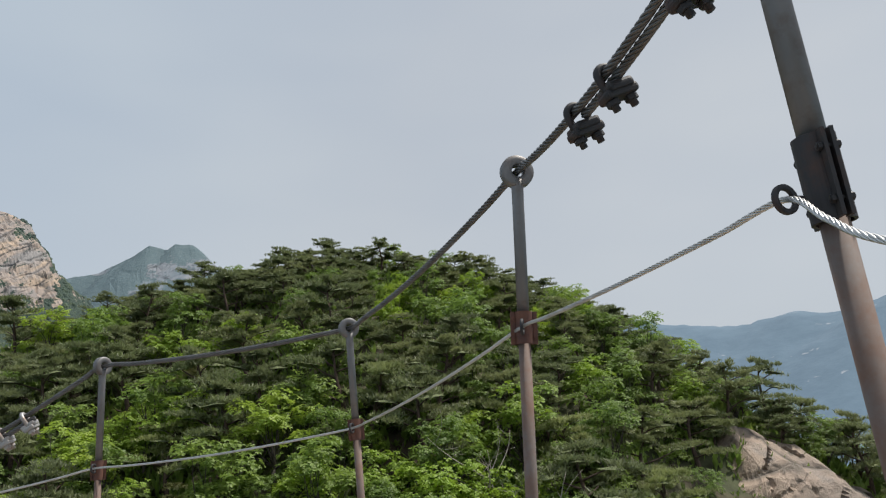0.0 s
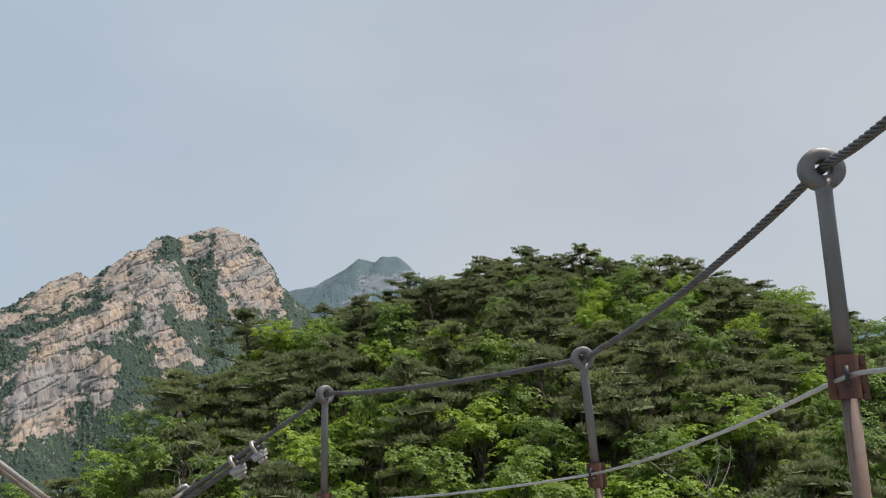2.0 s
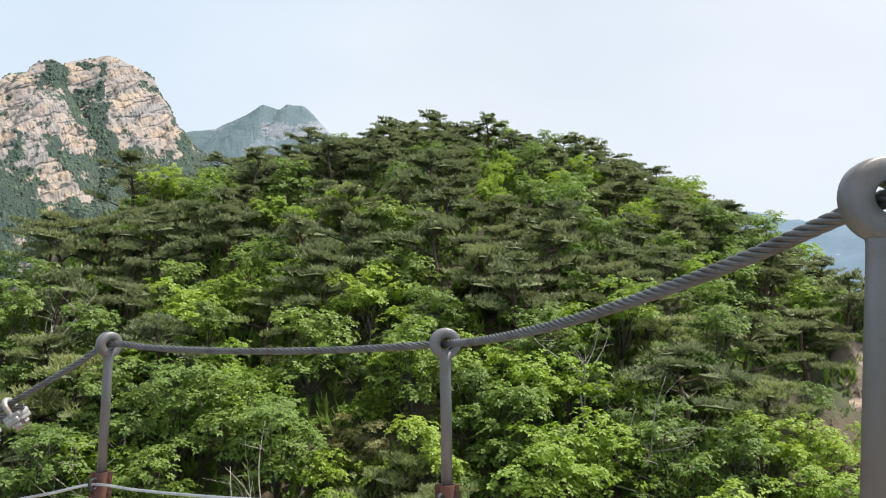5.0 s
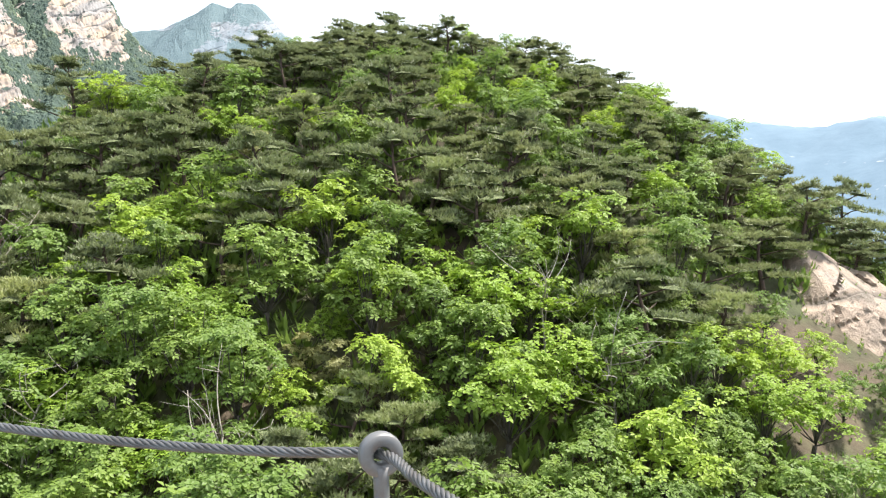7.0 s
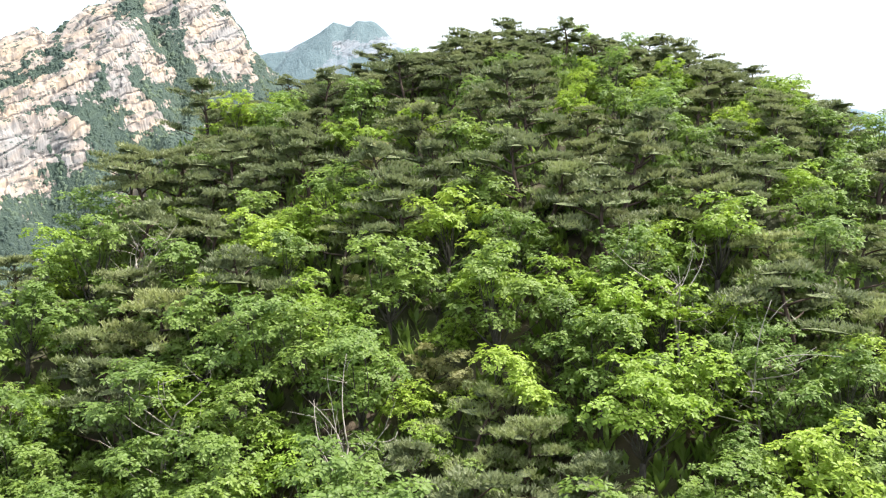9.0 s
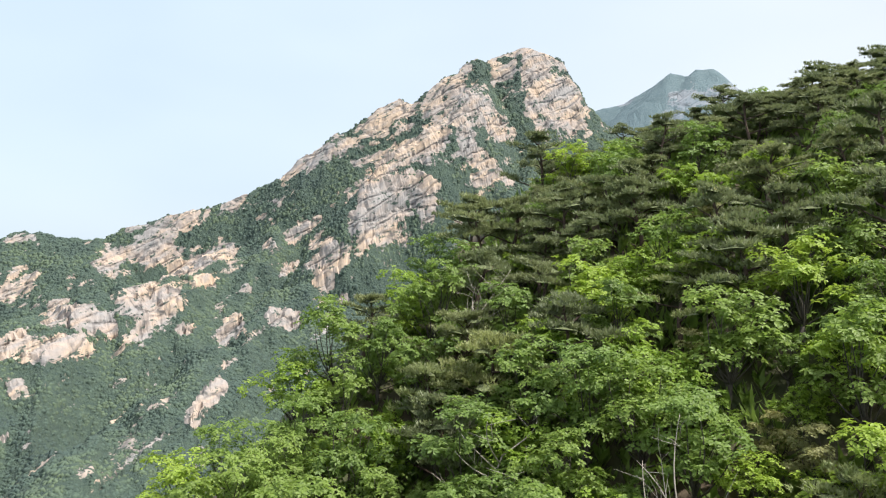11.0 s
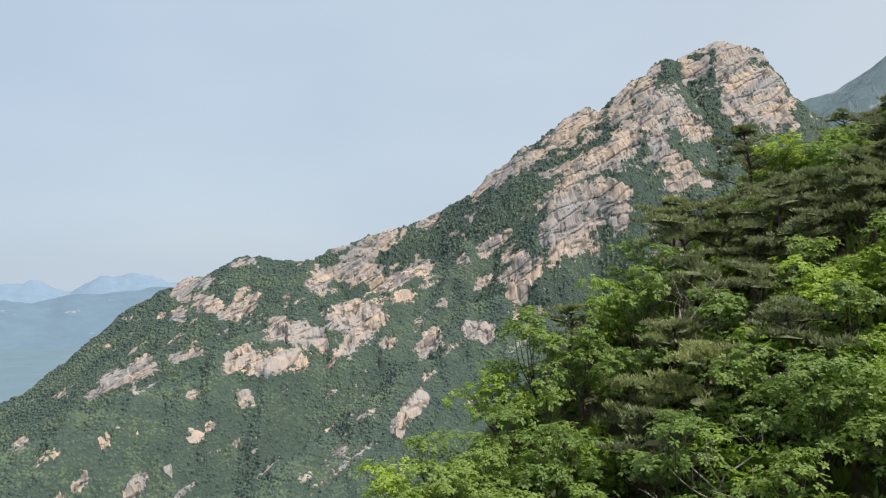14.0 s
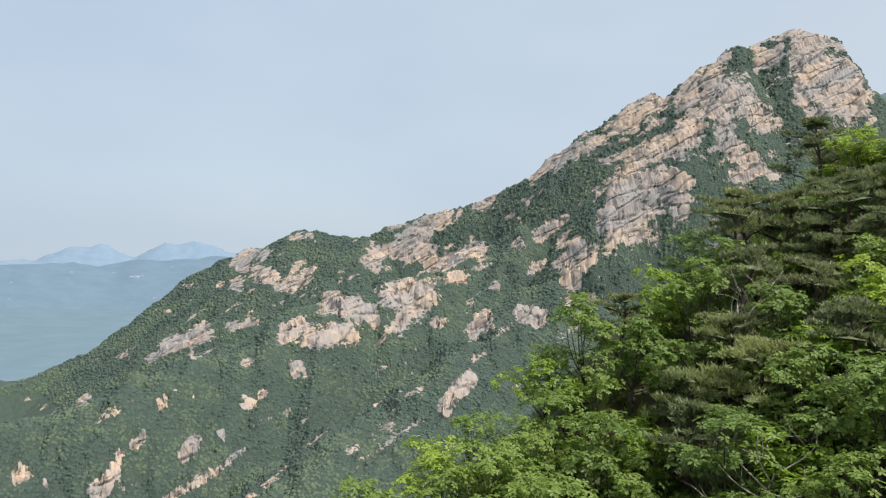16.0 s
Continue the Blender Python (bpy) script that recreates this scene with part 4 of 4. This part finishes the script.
# small trees close the flank beside the bare slab
for _ in range(700):
    x, y = tree_rnd.uniform(13, 27), tree_rnd.uniform(33.5, 44)
    if free(x, y, 1.25) and ((x - ROCK_FACE[0]) / 5.6) ** 2 + ((y - ROCK_FACE[1]) / 3.8) ** 2 > 1:
        plant(PINES if tree_rnd.random() < 0.7 else OAKS, x, y, tree_rnd.uniform(0.45, 0.6), tree_rnd)


def dead_tree(x, y, size, seed):
    rnd = random.Random(seed)
    pieces = [limb((0, 0, -0.2), (0.2, 0.1, 1.6), 0.03, 0.014, 0.15, rnd, 5, 6)]
    for i in range(9):
        a = Vector((0.2 * i / 9, 0.1 * i / 9, 0.6 + 1.1 * i / 9))
        d = rand_dir(rnd)
        d.z = abs(d.z) * 0.8 + 0.3
        b = a + d * rnd.uniform(0.7, 1.5)
        pieces.append(limb(a, b, 0.014, 0.004, 0.2, rnd, 6, 4))
        for _ in range(3):
            s = a.lerp(b, rnd.uniform(0.4, 0.95))
            e = rand_dir(rnd)
            e.z = abs(e.z)
            pieces.append(limb(s, s + e * rnd.uniform(0.3, 0.7), 0.006, 0.002, 0.08, rnd, 4, 3))
    ob = new("dead_tree", mesh_of("dead_tree", *merge(pieces), DEAD_BARK, True))
    ob.matrix_basis = pose(x, y, height_at(x, y), 0, 0, seed * 40) @ Matrix.Diagonal((size, size, size, 1))
    return tagged(ob, "bleached leafless dead tree with bare twigs", "dead tree", "dead trees on the hill")


for x, y, s, k in ((-10.6, 23.4, 1.9, 1), (-4.8, 22.0, 1.8, 2), (4.6, 27.6, 1.8, 3), (6.4, 25.2, 1.8, 4), (-15.0, 30.5, 1.9, 5)):
    dead_tree(x, y, s, k)


def rock_face(x0, x1, low, crest, front, lean, seed, label):
    """A leaning granite slab with steps and joints, shaped to fit the camera's view; sides run back, rear open. crest:
    (x, z) along its upper edge.
    """
    n, m = 90, 64
    u = np.linspace(0, 1, n)
    xs = x0 + (x1 - x0) * u
    tops = np.interp(xs, [c[0] for c in crest], [c[1] for c in crest]) + 0.5 * fbm(xs * 0.9, xs * 0 + seed, seed, 4)
    v = np.linspace(0, 1, m)
    X, V = np.meshgrid(xs, v, indexing="ij")
    Z = low + (tops[:, None] - low) * V
    a, b = X * 0.8 + Z * 0.6, -X * 0.6 + Z * 0.8
    b1, e1 = blocks(a / 2.6 + 0.3 * fbm(X, Z, seed + 2), b / 1.1, seed + 5)
    b2, e2 = blocks(a / 0.9, b / 0.5, seed + 9)
    bulge = 1.6 * np.sin(np.pi * u)[:, None] * np.sin(np.pi * np.clip(V, 0, 1)) ** 0.7
    Y = front + lean * (Z - low) + 2.2 * np.clip(V - 0.8, 0, 1) ** 1.3 * 6 - bulge - 0.55 * (b1 - 0.5) - 0.16 * (b2 - 0.5) + 0.25 * np.clip(1 - e1 * 7, 0, 1) + 0.5 * fbm(X / 2.2, Z / 2.2, seed + 3)
    pts = np.stack([X, Y, Z], 2)
    back = pts.copy()
    back[:, :, 1] = front + 9.0 + 0.3 * (Z - low)
    verts = np.concatenate([pts.reshape(-1, 3), back.reshape(-1, 3)])
    i = np.arange(n * m).reshape(n, m)
    k = n * m
    quads = [np.stack([i[:-1, :-1].ravel(), i[1:, :-1].ravel(), i[1:, 1:].ravel(), i[:-1, 1:].ravel()], 1)]
    for e in (i[:, -1], i[::-1, 0], i[0, :], i[::-1, :][0][::-1]):
        quads.append(np.stack([e[:-1], e[1:], e[1:] + k, e[:-1] + k], 1))
    return tagged(new("rock_slab", mesh_of("rock_slab", verts, np.concatenate(quads), OUTCROP)), label, "rock")


rock_face(14.6, 28.5, -8.5, ((14.6, -3.0), (16.0, 0.4), (17.4, 1.9), (19.0, 1.7), (21.0, 0.4), (24.0, -2.0), (28.5, -6.0)), 30.6, 0.42, 5, "bare pinkish granite slab on the wooded hillside")
plant(PINES, 19.4, 29.2, 0.5, tree_rnd)


def undergrowth(count):
    """Low leafy growth between the trees."""
    g = np.random.default_rng(9)
    x, y = g.uniform(-21, 32, count), g.uniform(9, 56, count)
    z, _ = land(x, y)
    low = np.where((x > 12) & (y > 24) & (y < 34), 0.3, 1.0)
    h = low * g.uniform(0.25, 1.1, count)
    verts, faces = [], []
    for k in range(5):
        a = g.uniform(0, 6.28, count)
        b = a + 1.57
        reach, w = low * g.uniform(0.12, 0.5, count), low * g.uniform(0.05, 0.13, count)
        base = np.stack([x, y, z - 0.05 + 0.5 * h * g.random(count)], 1)
        tip = np.stack([x + reach * np.cos(a), y + reach * np.sin(a), z + h * g.uniform(0.5, 1.1, count)], 1)
        side = np.stack([w * np.cos(b), w * np.sin(b), 0 * w], 1)
        mid = (base + tip) / 2
        o = len(verts) * count
        verts += [base, mid + side, tip, mid - side]
        i = np.arange(count)
        faces.append(np.stack([i + o, i + o + count, i + o + 2 * count, i + o + 3 * count], 1))
    me = mesh_of("undergrowth", np.concatenate(verts), np.concatenate(faces), OAK_LEAF)
    return tagged(new("undergrowth", me), "low green shrubs and saplings between the trees", "undergrowth", kind="stuff")


undergrowth(16000)


# ---------------------------------------------------------------- the cable railing
def smooth_line(points, step):
    """Points at even steps along a soft curve through the given ones."""
    pts = [Vector(p) for p in points]
    out = []
    for i in range(len(pts) - 1):
        p0, p1, p2, p3 = pts[max(i - 1, 0)], pts[i], pts[i + 1], pts[min(i + 2, len(pts) - 1)]
        n = max(int((p2 - p1).length / step), 2)
        for k in range(n):
            u = k / n
            out.append(0.5 * ((2 * p1) + (p2 - p0) * u + (2 * p0 - 5 * p1 + 4 * p2 - p3) * u * u + (3 * p1 - p0 - 3 * p2 + p3) * u ** 3))
    return out + [pts[-1]]


def sagging(a, b, sag, n=7):
    a, b = Vector(a), Vector(b)
    return [a.lerp(b, i / n) - Vector((0, 0, sag * 4 * (i / n) * (1 - i / n))) for i in range(n)]


def wire_rope(line, radius, mat, label, lay=0.12, step=0.0085, name="wire_rope", twist=1):
    """A rope of six strands laid round each other."""
    path = smooth_line(line, step)
    ob = thing(name, (0, 0, 0), label, "cable")
    ref = Vector((0, 0, 1))
    frames, dist = [], 0.0
    for i, p in enumerate(path):
        d = (path[min(i + 1, len(path) - 1)] - path[max(i - 1, 0)]).normalized()
        ref = (ref - d * ref.dot(d)).normalized()
        if i:
            dist += (p - path[i - 1]).length
        frames.append((p, ref.copy(), d.cross(ref), dist))
    for s in range(6):
        pts = []
        for p, a, b, l in frames:
            th = twist * 2 * math.pi * l / lay + s * math.pi / 3
            pts.append(p + (a * math.cos(th) + b * math.sin(th)) * radius * 0.65)
        me = mesh_of("strand", *tube(pts, radius * 0.36, 6), mat, True)
        c = new("strand", me)
        c.parent = ob
    return ob


def ring_bm(centre, normal, outer, inner, thick):
    """A forged eye: a flat ring with rounded edges."""
    prof = []
    mid, half = (outer + inner) / 2, (outer - inner) / 2
    for k in range(12):
        a = 2 * math.pi * k / 12
        c, s = math.cos(a), math.sin(a)
        prof.append((mid + half * math.copysign(abs(c) ** 0.45, c), thick / 2 * math.copysign(abs(s) ** 0.45, s)))
    m = Matrix.Translation(centre) @ frame_to(normal)
    verts, faces, n = [], [], 36
    for i in range(n):
        a = 2 * math.pi * i / n
        for r, z in prof:
            verts.append(tuple(m @ Vector((r * math.cos(a), r * math.sin(a), z))))
    for i in range(n):
        for k in range(12):
            faces.append((i * 12 + k, ((i + 1) % n) * 12 + k, ((i + 1) % n) * 12 + (k + 1) % 12, i * 12 + (k + 1) % 12))
    return bm_of([(verts, faces)])


def rail_post(top, foot, clamp_z, eye, normal, radius, outer, inner, thick, label, clamp_mat, toward, clamp_h=0.085):
    """Pipe post with a forged eye on top and a bolted clamp that carries the lower cable's eye bolt."""
    top, foot, eye = Vector(top), Vector(foot), Vector(eye)
    d = (top - foot).normalized()
    post = thing("rail_post", foot, label, "post", "posts of the cable railing")
    loc = lambda v: tuple(Vector(v) - foot)
    neck = top - d * (outer * 0.80)
    u = (clamp_z - foot.z) / (top.z - foot.z)
    joint = foot.lerp(top, u)
    part("upper_pipe", bm_of([tube([loc(joint), loc(neck - d * 0.05), loc(neck - d * 0.012), loc(neck + d * 0.012)], [radius, radius, radius * 1.02, radius * 1.28], 20)]), GALV, post, "grey galvanised pipe", True)
    part("lower_pipe", bm_of([tube([loc(foot - d * 0.12), loc(joint)], radius * 0.99, 20)]), RUSTY, post, "rust-stained lower pipe", True)
    part("ring", ring_bm(Vector(loc(top)), normal, outer, inner, thick), GALV, post, "forged steel eye", True)
    # clamp: two bent half shells with flat ears, bolted together
    t = Vector(toward).normalized()
    t = (t - d * t.dot(d)).normalized()
    base = Matrix.Translation(loc(joint)) @ frame_to(d, t)
    prof = []
    ra, ear, gap = radius * 1.22, radius * 2.15, radius * 0.16
    for k in range(15):
        a = math.pi * (0.07 + 0.86 * k / 14)
        prof.append((ra * math.cos(a), ra * math.sin(a)))
    prof = [(ear, gap)] + [(ra * 1.06, gap)] + prof + [(-ra * 1.06, gap), (-ear, gap)]
    outline = prof + [(-ear, gap + radius * 0.28), (-ra * 1.2, gap + radius * 0.28)] + [(x * 1.2, y * 1.2) for x, y in reversed(prof[2:-2])] + [(ra * 1.2, gap + radius * 0.28), (ear, gap + radius * 0.28)]
    for flip in (1, -1):
        n = len(outline)
        verts = [tuple(base @ Vector((x, flip * y, z))) for z in (-clamp_h / 2, clamp_h / 2) for x, y in outline]
        faces = [(i, (i + 1) % n, n + (i + 1) % n, n + i) for i in range(n)] + [tuple(range(n)), tuple(range(2 * n - 1, n - 1, -1))]
        bm = bm_of([(verts, faces)])
        bmesh.ops.triangulate(bm, faces=[f for f in bm.faces if len(f.verts) > 4])
        bmesh.ops.recalc_face_normals(bm, faces=bm.faces[:])
        shell = part("clamp", bm, clamp_mat, post, "rusted iron clamp half")
        if flip == 1:
            for sx in (-1, 1):
                for sz in (-0.3, 0.3):
                    m = base @ Matrix.Translation((sx * (ear + ra) / 2 * 1.03, 0, sz * clamp_h)) @ Matrix.Rotation(math.pi / 2, 4, "X")
                    bolt = joined(prism(radius * 0.16, radius * 1.7, 10, m), prism(radius * 0.32, radius * 0.28, 6, m @ Matrix.Translation((0, 0, radius * 0.62))),
                                  prism(radius * 0.32, radius * 0.28, 6, m @ Matrix.Translation((0, 0, -radius * 0.62))))
                    part("bolt", bolt, clamp_mat, shell)
    # eye bolt round the lower cable
    e = Vector(loc(eye))
    j = Vector(loc(joint))
    out = e - j
    out = (out - d * out.dot(d)).normalized()
    root = e - out * 0.019
    part("eye_bolt", joined(ring_bm(e, out.cross(d) if abs(out.dot(d)) < 0.9 else (1, 0, 0), 0.0215, 0.0135, 0.008), bm_of([tube([tuple(root - out * 0.012), tuple(root)], 0.006, 8)])), IRON, post, "iron eye bolt", True)
    return post


P1, P2, P3, P4 = Vector((0.760, 1.480, 2.40)), Vector((0.590, 2.478, 2.304)), Vector((0.101, 3.735, 2.080)), Vector((-1.036, 4.19, 2.010))
ANCHOR = Vector((-1.92, 4.02, 1.40))
EYES = [Vector((0.722, 1.455, 1.880)), Vector((0.565, 2.44, 1.868)), Vector((0.108, 3.70, 1.667)), Vector((-1.035, 4.155, 1.556))]
FEET = [Vector((0.893, 1.465, 0.62)), Vector((0.555, 2.48, 1.05)), Vector((0.165, 3.73, 0.95)), Vector((-1.01, 4.19, 0.85))]
rail_post(P1, FEET[0], 1.915, EYES[0], (0.15, -1, 0.3), 0.0202, 0.055, 0.022, 0.035, "tall grey galvanised pipe post with black bolted clamp", IRON, (-1, 0.15, 0), 0.125)
rail_post(P2, FEET[1], 1.870, EYES[1], (0.10, -1, 0.05), 0.0162, 0.047, 0.0165, 0.032, "grey pipe post with forged eye and rusty clamp", RUST_IRON, (-0.1, -1, 0))
rail_post(P3, FEET[2], 1.662, EYES[2], (0.30, -0.95, 0.0), 0.0152, 0.043, 0.0160, 0.032, "grey pipe post with forged eye at the railing's bend", RUST_IRON, (0, -1, 0))
rail_post(P4, FEET[3], 1.548, EYES[3], (0.80, -0.60, 0.0), 0.0152, 0.043, 0.0160, 0.032, "grey pipe post with forged eye beside a boulder", RUST_IRON, (0.3, -1, 0))

THIMBLE = Vector((-1.69, 4.215, 1.590))
wire_rope(sagging(P1 + Vector((-0.010, 0.03, 0.02)), P2, 0.042) + sagging(P2, P3, 0.035) + sagging(P3, P4, 0.022) + sagging(P4, THIMBLE, 0.004) + [THIMBLE], 0.0108, ROPE,
          "weathered grey steel wire rope threaded through the posts' eyes")
# the rope's tail, doubled back from the first post and clipped
MAIN = sagging(P1 + Vector((-0.010, 0.03, 0.02)), P2, 0.042, 50)
wire_rope([p + Vector((0.016, -0.002, -0.015)) for p in MAIN[:32:2]], 0.0108, ROPE, "doubled-back tail of the steel wire rope", name="rope_tail")
TAIL = sagging(P4, THIMBLE, 0.004, 20) + [THIMBLE]
wire_rope([p + Vector((0.012, 0.0, -0.026)) for p in TAIL[9:20]] + [THIMBLE + Vector((-0.02, 0.0, -0.028))], 0.0125, ROPE, "doubled-back tail of the steel wire rope", name="rope_tail")


def rope_clip(place, along, up, size, mat, label):
    """U-bolt, saddle and two nuts that clamp two ropes."""
    m = frame_to(along, up)
    z = Vector(along).normalized()
    x = m.to_3x3() @ Vector((0, 1, 0))          # legs run against this
    y = x.cross(z)
    ob = thing("rope_clip", place, label, "rope clip", "clips on the wire rope")
    s = size
    pts = [y * s + x * (-3.1 * s), y * s + x * (0.2 * s)]
    pts += [y * (s * math.cos(a)) + x * (0.2 * s + s * math.sin(a)) for a in [math.pi * k / 10 for k in range(1, 10)]]
    pts += [-y * s + x * (0.2 * s), -y * s + x * (-3.1 * s)]
    part("u_bolt", bm_of([tube([tuple(p) for p in pts], 0.36 * s, 10)]), mat, ob, "", True)
    m2 = Matrix((y, x, z)).transposed().to_4x4()
    part("saddle", joined(box((0, -1.65 * s, 0), (3.4 * s, 0.85 * s, 1.9 * s), 0.3 * s, m2), box((0, -1.15 * s, 0), (2.6 * s, 0.9 * s, 2.5 * s), 0.35 * s, m2)), mat, ob)
    for k in (-1, 1):
        part("nut", prism(0.62 * s, 0.5 * s, 6, m2 @ Matrix.Translation((k * s, -2.35 * s, 0)) @ Matrix.Rotation(math.pi / 2, 4, "X"), 0.06 * s), mat, ob)
    return ob


for k in (31, 23, 9):
    d = MAIN[k] - MAIN[k + 1]
    rope_clip(MAIN[k] + Vector((0.009, -0.001, -0.008)), d, (-0.45, 0.1, 1.0), 0.0245, IRON, "dark iron rope clip on the doubled rope")
for k in (10, 13):
    d = TAIL[k] - TAIL[k + 1]
    rope_clip(TAIL[k] + Vector((0.006, 0, -0.013)), d, (-0.3, -0.2, 1.0), 0.0255, ZINC, "zinc rope clip near the anchor turnbuckle")


def turnbuckle(a, b, label):
    """Two side rods between end bosses, a hook on one end and a fork on the other."""
    a, b = Vector(a), Vector(b)
    d = (b - a).normalized()
    side = d.cross(Vector((0, 0, 1))).normalized() * 0.026
    ln = (b - a).length
    ob = thing("turnbuckle", a, label, "turnbuckle", "turnbuckles at the anchor")
    p0, p1 = d * (ln * 0.26), d * (ln * 0.86)
    for sgn in (-1, 1):
        part("rod", bm_of([tube([tuple(p0), tuple(p0 + d * 0.04 + side * sgn), tuple(p1 - d * 0.04 + side * sgn), tuple(p1)], [0.012, 0.010, 0.010, 0.012], 10)]), ZINC, ob, "", True)
    for p in (p0, p1):
        part("boss", prism(0.017, 0.045, 16, Matrix.Translation(p) @ frame_to(d), 0.004), ZINC, ob)
    up = side.cross(d).normalized()
    hook = [p0, p0 - d * 0.07] + [p0 - d * (0.10 + 0.028 * math.sin(t)) + up * (0.028 * (1 - math.cos(t)) * 0.5) for t in (0.6, 1.4, 2.2, 3.0, 3.8)]
    part("hook", bm_of([tube([tuple(p) for p in hook], [0.011] * 4 + [0.0105, 0.009, 0.006], 10)]), ZINC, ob, "zinc hook", True)
    part("eye", joined(bm_of([tube([tuple(p1), tuple(d * (ln - 0.03))], 0.010, 10)]), ring_bm(d * ln, side, 0.034, 0.018, 0.016)), ZINC, ob, "zinc eye", True)
    return ob


turnbuckle(THIMBLE + Vector((-0.02, -0.01, -0.01)), ANCHOR + Vector((0.03, 0.02, 0.02)), "zinc turnbuckle between wire rope and rock anchor")
B_END = Vector((-2.22, 3.28, 1.92))
turnbuckle(B_END, ANCHOR + Vector((-0.02, -0.04, 0.02)), "zinc turnbuckle beside the rock anchor")
anchor = thing("anchor_bolt", ANCHOR - Vector((0, 0, 0.45)), "rusty iron anchor eye set in granite", "anchor")
part("shank", bm_of([tube([(0, 0, -0.25), (0, 0, 0.42)], 0.016, 12)]), RUST_IRON, anchor, "", True)
part("eye", ring_bm(Vector((0, 0, 0.45)), (0.3, 1, 0), 0.045, 0.026, 0.018), RUST_IRON, anchor, "", True)
P5 = Vector((-2.75, 2.25, 2.15))
rail_post(P5, (-2.75, 2.25, 0.2), 1.6, (-2.75, 2.215, 1.6), (0.3, -1, 0), 0.0152, 0.043, 0.0160, 0.032, "grey pipe post where the next rope begins", RUST_IRON, (0, -1, 0))
wire_rope(sagging(P5, B_END, 0.02) + [B_END], 0.0125, ROPE, "weathered grey steel wire rope of the next railing")
wire_rope([(1.02, -0.5, 1.16), (0.93, -0.22, 1.24), (0.84, 0.1, 1.33), (0.76, 0.45, 1.45), (0.71, 0.80, 1.59), (0.695, 1.05, 1.69)] + sagging(Vector((0.698, 1.262, 1.772)), EYES[0], 0.002, 2) + sagging(EYES[0], EYES[1], 0.008) + sagging(EYES[1], EYES[2], 0.02)
          + sagging(EYES[2], EYES[3], 0.02) + sagging(EYES[3], ANCHOR + Vector((0.0, 0.02, 0.0)), 0.015) + [ANCHOR + Vector((0.0, 0.02, 0.0))], 0.0048, BRIGHT_ROPE,
          "bright steel cable through the posts' lower eye bolts", 0.085, 0.006, "lower_cable")
stake = thing("anchor_bolt", (1.02, -0.5, 0.75), "rusty iron anchor eye holding the lower cable", "anchor")
part("shank", bm_of([tube([(0, 0, -0.95), (0, 0, 0.40)], 0.012, 12)]), RUST_IRON, stake, "", True)
part("eye", ring_bm(Vector((0, 0, 0.41)), (0.3, 1, 0), 0.03, 0.016, 0.012), RUST_IRON, stake, "", True)
